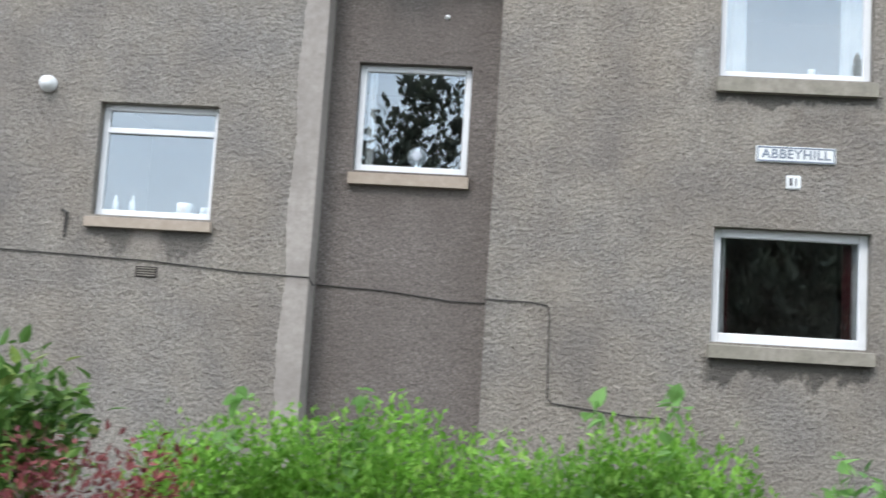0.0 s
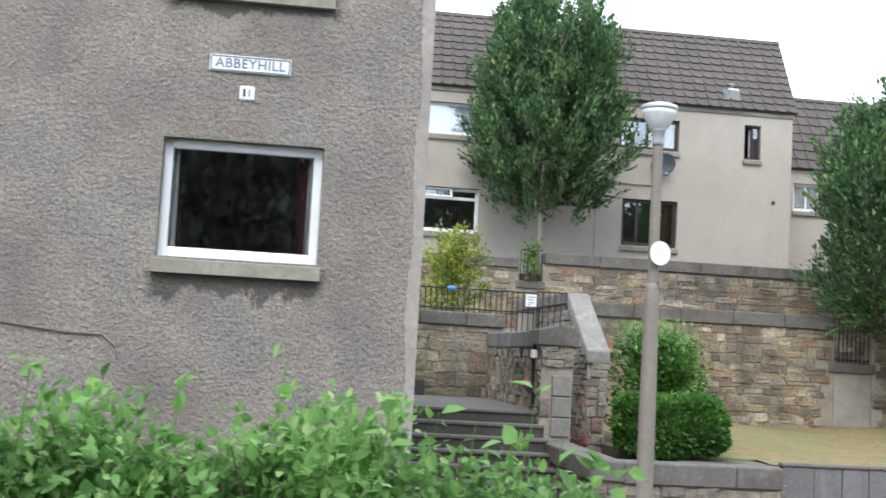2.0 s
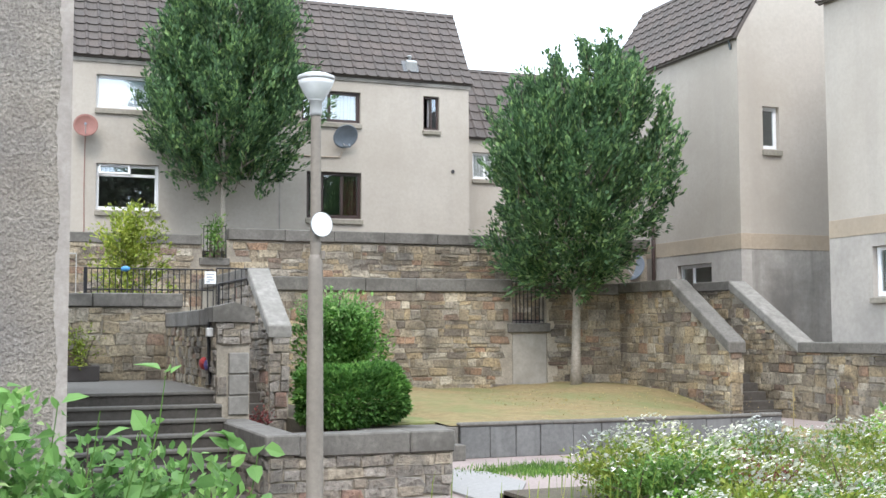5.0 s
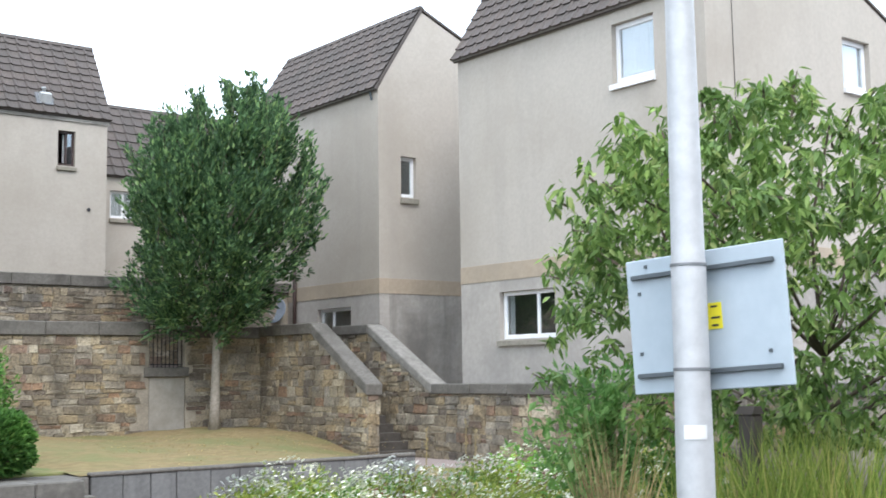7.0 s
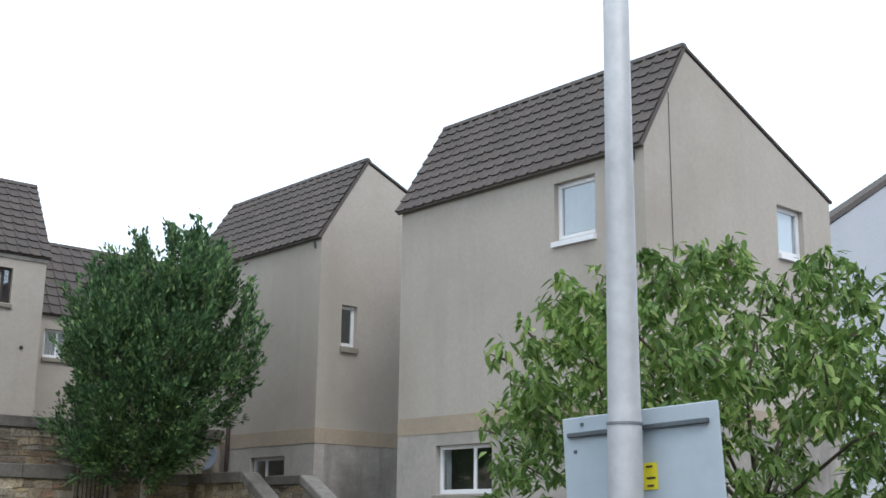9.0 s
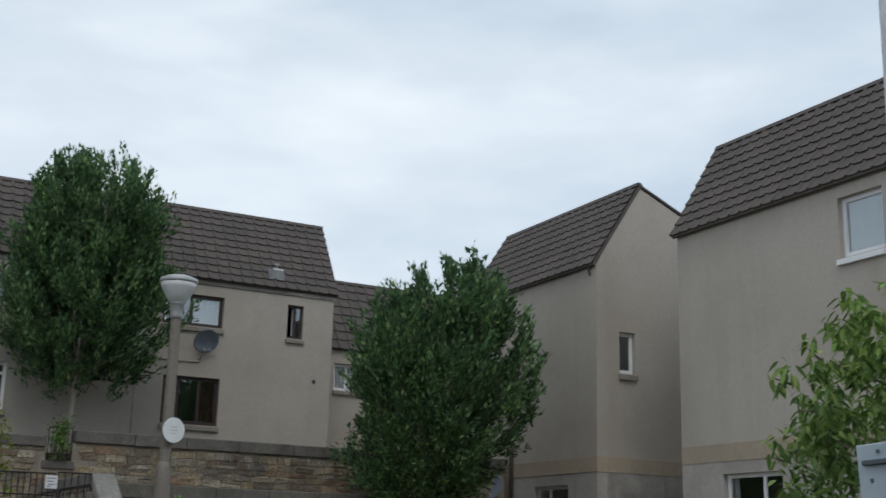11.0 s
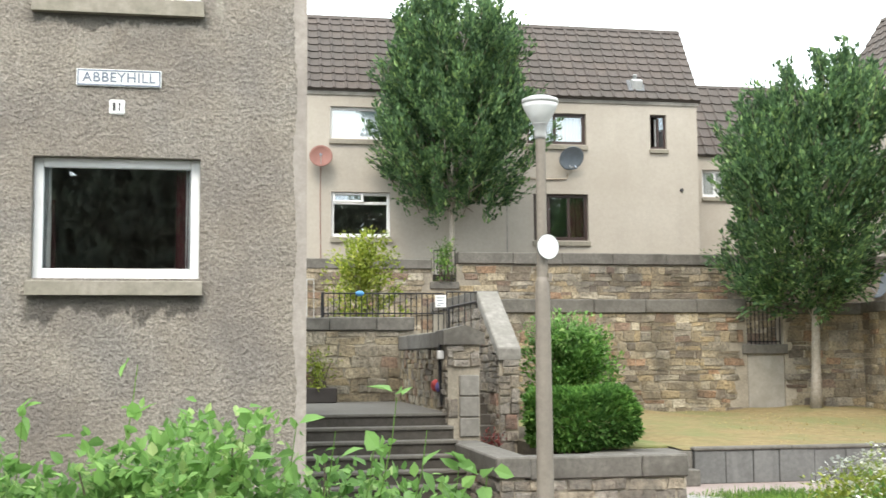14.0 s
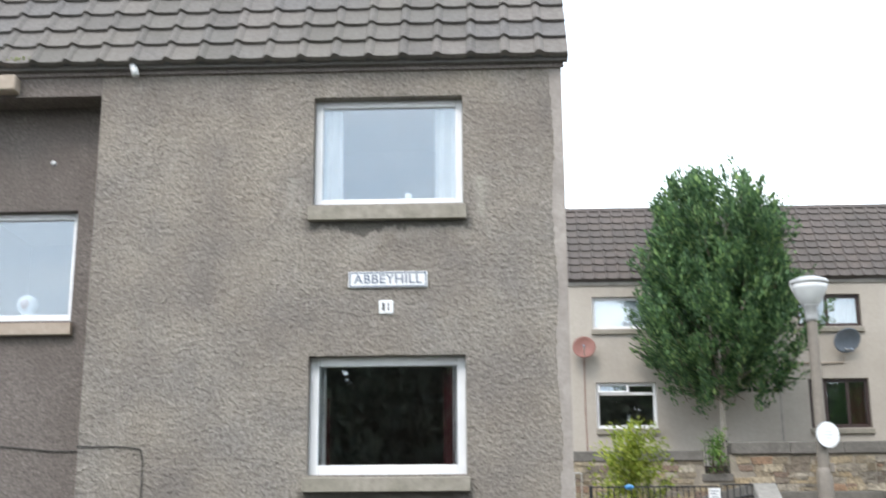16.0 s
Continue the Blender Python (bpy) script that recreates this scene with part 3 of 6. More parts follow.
def tiled_slope(house, m, u0, u1, v0, d0, rise, run, material, w=0.33, gauge=0.30, rnd=1):
    """A slope of single tiles from the eave (depth d0, height v0) up by rise and back by run."""
    rg = random.Random(rnd)
    slope = math.atan2(rise, run)
    length = math.hypot(rise, run)
    under = prism([(d0, v0 - 0.02), (d0 + run, v0 + rise - 0.02), (d0 + run + 0.05, v0 + rise - 0.09), (d0 + 0.06, v0 - 0.08), (d0 + 0.02, v0 - 0.07)], u0, u1)
    bmesh.ops.transform(under, matrix=m @ Matrix(((0, 1, 0, 0), (1, 0, 0, 0), (0, 0, 1, 0), (0, 0, 0, 1))), verts=under.verts)
    roof = part("roof", under, material, house)
    rows, cols = max(1, round(length / gauge)), max(1, round((u1 - u0) / w))
    me = tile_mesh((u1 - u0) / cols, length / rows, "tile")
    me.materials.append(material)
    o = origin(roof)
    for r in range(rows):
        for c in range(cols):
            t = new("tile", me)
            s = (r + 0.0) / rows
            p = m @ Vector((u0 + (u1 - u0) * c / cols, d0 + run * s, v0 + rise * s))
            tilt = Matrix.Rotation(slope + radians(rg.uniform(-0.6, 0.6)), 4, "X") @ Matrix.Rotation(radians(rg.uniform(-0.4, 0.4)), 4, "Z")
            t.matrix_basis = Matrix.Translation(p - o) @ m.to_3x3().to_4x4() @ tilt
            t.parent = roof
    n = max(2, round((u1 - u0) / 0.45))
    for i in range(n):
        a, b = u0 + (u1 - u0) * i / n, u0 + (u1 - u0) * (i + 1) / n - 0.008
        part("ridge_cap", prism([(d0 + run - 0.10, v0 + rise - 0.06), (d0 + run - 0.05, v0 + rise + 0.045), (d0 + run + 0.05, v0 + rise + 0.06), (d0 + run + 0.14, v0 + rise - 0.02)], a, b,
                                m @ Matrix(((0, 1, 0, 0), (1, 0, 0, 0), (0, 0, 1, 0), (0, 0, 0, 1)))), material, roof)
    return roof


def gutter(house, m, u0, u1, v, d, material, r=0.055):
    bm = bmesh.new()
    n = 8
    prev = None
    for u in (u0, u1):
        ring = [bm.verts.new((u, d - r + r * math.cos(math.pi * (1 + k / n)), v + r * math.sin(math.pi * (1 + k / n)))) for k in range(n + 1)]
        if prev:
            for k in range(n):
                bm.faces.new((prev[k], prev[k + 1], ring[k + 1], ring[k]))
        prev = ring
    bmesh.ops.solidify(bm, geom=bm.faces[:], thickness=0.008)
    bmesh.ops.transform(bm, matrix=m, verts=bm.verts)
    return part("gutter", bm, material, house)


def stone_meshes(k=10, seed=3):
    """A few irregular rubble stones, about 1 x 1 x 1, lying with their outer face at y = -0.5."""
    out = []
    rg = random.Random(seed)
    for i in range(k):
        bm = bmesh.new()
        box(bm, -0.5, -0.5, -0.5, 0.5, 0.5, 0.5)
        for v in bm.verts:
            v.co.x += rg.uniform(-0.11, 0.06)
            v.co.z += rg.uniform(-0.17, 0.12)
        front = [e for e in bm.edges if all(v.co.y < 0 for v in e.verts)]
        bmesh.ops.bevel(bm, geom=front, offset=0.09, segments=1, affect="EDGES")
        for v in bm.verts:
            if v.co.y < -0.3:
                v.co.y += rg.uniform(-0.10, 0.10)
                v.co.x += rg.uniform(-0.025, 0.025)
                v.co.z += rg.uniform(-0.03, 0.03)
        bmesh.ops.recalc_face_normals(bm, faces=bm.faces)
        me = bpy.data.meshes.new("stone")
        bm.to_mesh(me)
        bm.free()
        out.append(me)
    return out


STONES = {}


def rubble(parent, m, u0, u1, v0, top, material, seed, size=(0.22, 0.62), course=(0.13, 0.27), thick=0.12, limit=300, skip=()):
    """Random rubble laid in broken courses on a wall's face (depth 0, facing -y before m). top: a function of u, or a number."""
    if material.name not in STONES:
        STONES[material.name] = stone_meshes(10, len(STONES) + 3)
        for me in STONES[material.name]:
            me.materials.append(material)
    rg = random.Random(seed)
    topf = top if callable(top) else (lambda u: top)
    hi = max(topf(u0), topf(u1), topf((u0 + u1) / 2))
    o = origin(parent)
    made, rest_v, rest_f = 0, [], []
    v = v0
    while v < hi - 0.04:
        h = rg.uniform(*course)
        u = u0 - rg.uniform(0, 0.15)
        while u < u1 - 0.03:
            w = rg.uniform(*size)
            a, b = max(u, u0), min(u + w, u1)
            lim = min(topf(a), topf(b))
            splits = [(v, v + h)] if rg.random() > 0.3 or h < 0.15 else [(v, v + h * 0.52), (v + h * 0.52, v + h)]
            for z0, z1 in splits:
                z1 = min(z1, lim)
                if z1 - z0 < 0.05 or b - a < 0.07:
                    continue
                cu, cv = (a + b) / 2, (z0 + z1) / 2
                if any(s[0] < b and a < s[1] and s[2] < z1 and z0 < s[3] for s in skip):
                    continue
                me = rg.choice(STONES[material.name])
                loc = m @ Vector((cu, -rg.uniform(0.0, 0.025) + thick * 0.38, cv + rg.uniform(-0.006, 0.006)))
                mat4 = Matrix.Translation(loc - o) @ m.to_3x3().to_4x4() @ Matrix.Rotation(radians(rg.uniform(-4.0, 4.0)), 4, "Y") @ Matrix.Diagonal((b - a - 0.016, thick, z1 - z0 - 0.014, 1))
                if made < limit:
                    s = new("stone", me)
                    s.parent = parent
                    s.matrix_basis = mat4
                    made += 1
                else:
                    k = len(rest_v)
                    rest_v += [tuple(mat4 @ q.co) for q in me.vertices]
                    rest_f += [tuple(k + i for i in p.vertices) for p in me.polygons]
            u += w
        v += h
    if rest_v:
        me = bpy.data.meshes.new("stone_rest")
        me.from_pydata(rest_v, [], rest_f)
        me.materials.append(REST_OF[material.name])
        ob = new("stone_rest", me)
        ob.parent = parent
        tagged(ob, kind="stuff")


def copings(parent, m, u0, u1, v, d0, d1, h, material, step=1.1, seed=1, name="coping"):
    rg = random.Random(seed)
    u = u0
    while u < u1 - 0.05:
        e = min(u1, u + step * rg.uniform(0.85, 1.15))
        if u1 - e < 0.3:
            e = u1
        part(name, boxes((u + 0.004, d0, v + rg.uniform(-0.006, 0.006), e - 0.004, d1, v + h + rg.uniform(-0.006, 0.006)), bevel=0.018, m=m), material, parent)
        u = e


# ---- foliage helpers ----


def leaves(points, dirs, size, rng, width=0.5, droop=0.0, rich=False, spread=1.0):
    """Folded leaves at points, pointing roughly along dirs. Returns vertices and faces."""
    n = len(points)
    d = dirs + rng.normal(0, 0.55 * spread, (n, 3))
    d[:, 2] -= droop
    d /= np.linalg.norm(d, axis=1, keepdims=True) + 1e-9
    up = np.tile((0.0, 0.0, 1.0), (n, 1)) + rng.normal(0, 0.45, (n, 3))
    side = np.cross(d, up)
    side /= np.linalg.norm(side, axis=1, keepdims=True) + 1e-9
    nor = np.cross(side, d)
    ln = size * rng.uniform(0.6, 1.25, (n, 1))
    wd = ln * width * rng.uniform(0.8, 1.2, (n, 1)) * 0.5
    if rich:
        sag = -0.12 * ln
        cols = [points, points + d * ln * 0.28 + side * wd * 0.95 + nor * wd * 0.3, points + d * ln * 0.62 + side * wd * 0.8 + nor * (wd * 0.2 + sag * 0.4),
                points + d * ln + nor * sag, points + d * ln * 0.62 - side * wd * 0.8 + nor * (wd * 0.2 + sag * 0.4), points + d * ln * 0.28 - side * wd * 0.95 + nor * wd * 0.3,
                points + d * ln * 0.28, points + d * ln * 0.62 + nor * sag * 0.4]
        quads = ((0, 1, 6), (1, 2, 7, 6), (2, 3, 7), (0, 6, 5), (6, 7, 4, 5), (7, 3, 4))
    else:
        cols = [points, points + d * ln * 0.45 + side * wd + nor * wd * 0.35, points + d * ln, points + d * ln * 0.45 - side * wd + nor * wd * 0.35]
        quads = ((0, 1, 2), (0, 2, 3))
    k = len(cols)
    v = np.stack(cols, 1).reshape(-1, 3)
    base = np.arange(n) * k
    f = [tuple(int(b) + i for i in q) for b in base for q in quads]
    return v, f


def shell_points(rng, n, radius_at, z0, z1, centre, fill=0.55):
    """Points inside an upright crown; most lie in its outer part. radius_at(h, angle): 0 <= h <= 1."""
    g = np.linspace(0, 1, 40)
    w = np.array([radius_at(q, 1.0) for q in g]) ** 1.6
    h = np.clip(rng.choice(g, n, p=w / w.sum()) + rng.uniform(-0.015, 0.015, n), 0, 1)
    a = rng.uniform(0, 2 * np.pi, n)
    r = np.array([radius_at(hh, aa) for hh, aa in zip(h, a)]) * np.power(rng.uniform(0, 1, n), fill)
    return np.stack([centre[0] + r * np.cos(a), centre[1] + r * np.sin(a), z0 + (z1 - z0) * h], 1)


def tree(name, base, z_crown, z_top, radius_at, leaf_mat, bark, label, seed, twigs=420, per=34, leaf=0.10, width=0.55, trunk_r=0.12, lean=(0, 0), up=0.9, limbs=12, droop=0.0, rich=False, fork=0.5, category="tree", spray=0.55, skew=0.0, loose=0.075, shoots=(), clumps=0, gather=0.5, rosette=False, boughs=0, spread=1.0):
    rng = np.random.default_rng(seed)
    rg = random.Random(seed)
    t = thing(name, base, label, category)
    b = Vector(base)
    ctr = b + Vector((lean[0], lean[1], 0))
    bm = bmesh.new()
    th = z_crown + (z_top - z_crown) * fork
    tr = []
    for k in range(8):
        s = k / 7
        tr.append((b.x + lean[0] * s + 0.03 * math.sin(3 * s + seed), b.y + lean[1] * s + 0.03 * math.cos(2.5 * s + seed), b.z + (th - b.z) * s))
    tube(bm, tr, [trunk_r * (1.25 if k == 0 else 1.0 - 0.75 * k / 7) for k in range(8)], 10)
    part("trunk", bm, bark, t, smooth=True)
    tips = shell_points(rng, twigs, radius_at, z_crown, z_top, ctr, 0.42)
    tips[:, 0] += skew * ((tips[:, 2] - z_crown) / (z_top - z_crown) - 0.5)
    if clumps:
        hub = shell_points(rng, clumps, radius_at, z_crown, z_top, ctr, 0.3)
        hub[:, 0] += skew * ((hub[:, 2] - z_crown) / (z_top - z_crown) - 0.5)
        far = ((tips[:, None] - hub[None]) * np.array([1.0, 1.0, 0.6])) ** 2
        near_hub = hub[far.sum(2).argmin(1)]
        tips += (near_hub - tips) * np.array([gather, gather, gather * 0.5]) * rng.uniform(0.6, 1.2, (len(tips), 1))
    bough_ways = None
    if boughs:
        # twigs grow along boughs that leave the trunk, sweep outwards and turn up
        ends = shell_points(rng, boughs, radius_at, z_crown, z_top, ctr, 0.22)
        ends[:, 0] += skew * ((ends[:, 2] - z_crown) / (z_top - z_crown) - 0.5)
        axis_x = ctr.x + skew * ((ends[:, 2] - z_crown) / (z_top - z_crown) - 0.5) * 0.6
        reach = np.hypot(ends[:, 0] - axis_x, ends[:, 1] - ctr.y)
        roots = np.stack([axis_x, np.full(boughs, ctr.y), np.maximum(z_crown - 0.15, ends[:, 2] - 0.9 * reach - 0.35)], 1)
        along = int(twigs * 0.6)
        pick = rng.integers(0, boughs, along)
        s = (0.42 + 0.58 * np.sqrt(rng.uniform(0, 1, along)))[:, None]
        run_ = ends[pick] - roots[pick]
        tips[:along] = roots[pick] + run_ * np.concatenate([s, s, s ** 1.5], 1) + rng.normal(0, 0.17, (along, 3)) * (1.5 - s)
        bough_ways = run_ * np.concatenate([np.ones_like(s), np.ones_like(s), 1.5 * s ** 0.5], 1)
        bough_ways /= np.linalg.norm(bough_ways, axis=1, keepdims=True)
    if shoots:
        tips = np.concatenate([tips, np.array(shoots, float)])
        twigs = len(tips)
    for i in range(limbs):
        tip = Vector(tips[rg.randrange(len(tips))])
        s = min(1.0, max(0.35, (tip.z - b.z) / (th - b.z) - 0.35))
        k = s * 7
        p0 = Vector(tr[int(min(6, k))]).lerp(Vector(tr[int(min(6, k)) + 1]), k - int(min(6, k)))
        mid = p0.lerp(tip, 0.5) + Vector((rg.uniform(-0.15, 0.15), rg.uniform(-0.15, 0.15), 0.12))
        br = bmesh.new()
        tube(br, [p0, mid, tip], [trunk_r * 0.34, trunk_r * 0.2, 0.008], 6)
        part("branch", br, bark, t, smooth=True)
    out = tips - np.array([ctr.x, ctr.y, z_crown + (z_top - z_crown) * 0.35])
    out /= np.linalg.norm(out, axis=1, keepdims=True) + 1e-9
    d = out * 0.7 + np.array([0, 0, up]) + rng.normal(0, 0.3, out.shape)
    if bough_ways is not None:
        d[:len(bough_ways)] = bough_ways + out[:len(bough_ways)] * 0.35 + np.array([0, 0, up * 0.4]) + rng.normal(0, 0.4, bough_ways.shape)
    d /= np.linalg.norm(d, axis=1, keepdims=True)
    s = rng.uniform(-0.2, 1.0, (twigs, per, 1))
    pts = tips[:, None, :] + d[:, None, :] * s * spray + rng.normal(0, loose, (twigs, per, 3))
    dd = np.repeat(d[:, None, :], per, 1)
    if rosette:
        turn = rng.uniform(0, 2 * np.pi, (twigs, per))
        dd = np.stack([np.cos(turn), np.sin(turn), np.full((twigs, per), 0.15)], 2)
    v, f = leaves(pts.reshape(-1, 3), dd.reshape(-1, 3), leaf, rng, width, droop, rich, spread)
    soup("crown", v, f, leaf_mat, t)
    tw = bmesh.new()
    for k in range(0, twigs, 5):
        tube(tw, [Vector(tips[k] - d[k] * spray * 0.5), Vector(tips[k] + d[k] * spray)], [0.012, 0.004], 3)
    tagged(part("twigwork", tw, M_BARK_DARK, t), kind="stuff")
    return t


def shrub(name, centre, size, n, leaf, material, label, seed, width=0.5, rich=False, droop=0.0, boxy=False, stems=10, category="shrub", sprigs=60, per=None, lift=0.6):
    """A bushy shrub of stems and leafy sprigs filling an ellipsoid (or a clipped box) that stands on the ground."""
    rng = np.random.default_rng(seed)
    cx, cy, z0 = centre
    sx, sy, sz = size
    t = thing(name, centre, label, category)
    if boxy:
        p = rng.uniform(-1, 1, (n, 3))
        ax_ = rng.integers(0, 3, n)
        out = np.where(rng.random(n) < 0.72, np.sign(rng.normal(size=n)) * rng.uniform(0.86, 1.03, n), p[np.arange(n), ax_])
        p[np.arange(n), ax_] = out
        p *= (1 - 0.16 * np.clip((p ** 4).sum(1) - 1.0, 0, 1.2))[:, None]
        p += 0.07 * np.sin(p[:, [1, 2, 0]] * 3.7 + seed) + 0.04 * np.sin(p[:, [2, 0, 1]] * 9 + seed)
        d = p / (np.linalg.norm(p, axis=1, keepdims=True) + 1e-9) + np.array([0, 0, 0.4])
        pts = np.stack([cx + p[:, 0] * sx / 2, cy + p[:, 1] * sy / 2, z0 + (p[:, 2] * 0.5 + 0.5) * sz], 1)
    else:
        per = per or max(1, n // sprigs)
        a = rng.uniform(0, 2 * np.pi, sprigs)
        h = np.sqrt(rng.uniform(0, 1, sprigs))
        r = np.power(rng.uniform(0, 1, sprigs), 0.45) * np.sqrt(np.maximum(0.06, 1 - (h * 1.02 - 0.25) ** 2 / 0.75))
        tips = np.stack([cx + r * np.cos(a) * sx / 2, cy + r * np.sin(a) * sy / 2, z0 + h * sz], 1)
        d0 = np.stack([np.cos(a) * r, np.sin(a) * r, np.full(sprigs, lift)], 1)
        d0 /= np.linalg.norm(d0, axis=1, keepdims=True)
        s = rng.uniform(-0.9, 0.35, (sprigs, per, 1)) * min(sz, 0.6)
        pts = (tips[:, None] + d0[:, None] * s + rng.normal(0, 0.045, (sprigs, per, 3))).reshape(-1, 3)
        d = np.repeat(d0[:, None], per, 1).reshape(-1, 3)
        d = d + rng.normal(0, 0.5, d.shape)
    pts[:, 2] = np.maximum(pts[:, 2], z0 + 0.02)
    v, f = leaves(pts, d, leaf, rng, width, droop, rich)
    soup("foliage", v, f, material, t)
    bm = bmesh.new()
    for k in range(stems):
        e = pts[rng.integers(0, len(pts))]
        b0 = Vector((cx + rng.uniform(-0.3, 0.3) * sx, cy + rng.uniform(-0.3, 0.3) * sy, z0))
        tube(bm, [b0, b0.lerp(Vector(e), 0.5) + Vector((0, 0, 0.1 * sz)), Vector(e)], [0.014, 0.01, 0.004], 5)
    part("stemwork", bm, M_BARK_DARK, t)
    return t


def blades(rng, centre, spread_xy, n, height, width, material, parent, name, z_of=None, bend=0.35):
    p = np.stack([centre[0] + rng.normal(0, spread_xy[0], n), centre[1] + rng.normal(0, spread_xy[1], n), np.full(n, centre[2])], 1)
    if z_of is not None:
        p[:, 2] = [z_of(x, y) for x, y in p[:, :2]]
    a = rng.uniform(0, 2 * np.pi, n)
    h = height * rng.uniform(0.45, 1.1, n)
    side = np.stack([np.cos(a), np.sin(a), 0 * a], 1) * width / 2
    ln = np.stack([np.cos(a * 7.3), np.sin(a * 7.3), 0 * a], 1) * (bend * h * rng.uniform(0.2, 1.0, n))[:, None]
    mid = p + ln * 0.3 + np.stack([0 * a, 0 * a, h * 0.55], 1)
    tip = p + ln + np.stack([0 * a, 0 * a, h], 1)
    v = np.stack([p - side, p + side, mid + side * 0.8, mid - side * 0.8, tip], 1).reshape(-1, 3)
    f = [q for b in range(0, 5 * n, 5) for q in ((b, b + 1, b + 2, b + 3), (b + 3, b + 2, b + 4))]
    return soup(name, v, f, material, parent)


# ---- ground and terraces ----
ground = part("ground", boxes((-400, -400, -0.5, 400, 400, 0.0)), M_GROUND)
tagged(ground, "dark asphalt and bare soil reaching the horizon", "ground", kind="structure")
plaza = part("pavement", boxes((7.1, 14.0, 0.004, 20.0, 19.6, 0.2)), M_PAVE)
tagged(plaza, "worn pinkish paving of the small court", "pavement", kind="structure")
path_ = part("path", prism([(9.15, 14.2), (10.35, 16.4), (10.35, 17.6), (9.15, 19.3)], 0, 0.03, Matrix(((1, 0, 0, 0), (0, 0, 1, 0), (0, 1, 0, 0.203), (0, 0, 0, 1)))), M_PATH)
tagged(path_, "pale concrete footpath crossing the court", "path", kind="structure")

# the sloping dry lawn
lawn_bm = bmesh.new()
NX, NY = 22, 22
lawn_rows = [[lawn_bm.verts.new((10.6 + 8.02 * i / NX, 19.64 + 8.74 * j / NY, 0.705 + 0.20 * j / NY + (0.02 * math.sin(i * 1.7 + j) + 0.05 * math.sin(i * 0.45)) * min(1.0, j / 5)
                                - 0.42 * min(1.0, max(0.0, (i - 12) / 9)) * min(1.0, max(0.0, (17 - j) / 7)) * min(1.0, j / 4)
                                - (0.40 * min(1.0, max(0.0, (11 - j) / 6)) * (1 - min(1.0, max(0.0, (i - 12) / 9)) * min(1.0, j / 4)) if i > 16 else 0.0))) for i in range(NX + 1)] for j in range(NY + 1)]
for j in range(NY):
    for i in range(NX):
        lawn_bm.faces.new((lawn_rows[j][i], lawn_rows[j][i + 1], lawn_rows[j + 1][i + 1], lawn_rows[j + 1][i]))
lawn = part("lawn", lawn_bm, M_LAWN, smooth=True)
tagged(lawn, "parched straw-coloured lawn below the stone wall", "lawn", kind="structure")
lawn2 = part("planting_bed", boxes((7.17, 16.05, 0.004, 8.86, 20.2, 0.62), (8.6, 20.2, 0.004, 9.6, 28.4, 0.745)), M_SOIL)
tagged(lawn2, "dark soil of the raised planting bed", "planting bed", kind="structure")
margin = part("lawn_margin", boxes((9.6, 20.31, 0.004, 10.70, 28.39, 0.735), bevel=0.02), M_LAWN_GREEN)
tagged(margin, "greener worn edge of the lawn beside the hedge", "lawn", kind="structure")
rg_ = np.random.default_rng(5)
turf = new("turf")
tagged(turf, "sparse dry grass blades on the lawn", "grass", kind="stuff")
blades(rg_, (14.5, 23.5, 0.8), (2.3, 2.2), 700, 0.03, 0.02, M_STRAW, turf, "blades", lambda x, y: 0.72 + 0.2 * min(1, max(0, (y - 19.66) / 8.74)) if 10.7 < x < 18.5 and 19.8 < y < 28.2 else -0.3)

terrace = part("terrace", boxes((7.3, 28.79, 0.004, 20.9, 31.0, 2.45), (20.31, 9.0, 0.004, 60.0, 28.75, 1.2), (4.5, 23.81, 0.004, 7.23, 31.0, 1.9)), M_PAVE)
tagged(terrace, "paved upper terrace behind the stone walls", "terrace", kind="structure")
bank = part("house_terrace", boxes((-30.0, 31.3, 0.004, 60.0, 60.0, 4.15)), M_SOIL)
tagged(bank, "raised ground on which the back houses stand", "terrace", kind="structure")

# ---- the roughcast block beside the street ----
NEAR_Y, REC_Y = 13.53, 13.90
near = thing("apartment_building", (1.3, 13.53, 0), "grey-brown roughcast apartment block with a tiled mansard roof", "building")
mN, mR = Matrix.Translation((0, NEAR_Y, 0)), Matrix.Translation((0, REC_Y, 0))
H_LW, H_MW, H_W1, H_W2 = (-4.15, -2.93, 3.77, 4.93), (-1.60, -0.43, 4.42, 5.56), (2.02, 3.51, 2.86, 3.975), (2.02, 3.50, 5.47, 6.59)
part("wall", wall(-9.0, -1.90, 0.0, 6.95, [H_LW], 0.0, 0.32, mN), M_HARL, near)
part("wall", wall(-0.14, 4.485, 0.0, 6.95, [H_W1, H_W2], 0.0, 0.32, mN), M_HARL, near)
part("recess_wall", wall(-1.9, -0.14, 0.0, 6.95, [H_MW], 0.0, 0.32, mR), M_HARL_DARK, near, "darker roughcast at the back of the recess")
rs_ = random.Random(17)


def ragged_strip(x_in, x_out, top):
    """Smooth render round a corner, its inner edge worn ragged against the roughcast."""
    steps = int(top / 0.025)
    inner = [(x_in + 0.016 * math.sin(k * 0.11) + rs_.uniform(-0.012, 0.012), top * k / steps) for k in range(steps + 1)]
    bm = prism([(x_out, 0.0), (x_out, top)] + inner[::-1], -0.004, 0.004, mN)
    box(bm, x_out - 0.06, 0.0, 0.0, x_out, 0.40, top, 0.0, mN)
    part("corner_strip", bm, M_SMOOTH, near, "pale smooth render on the corner")


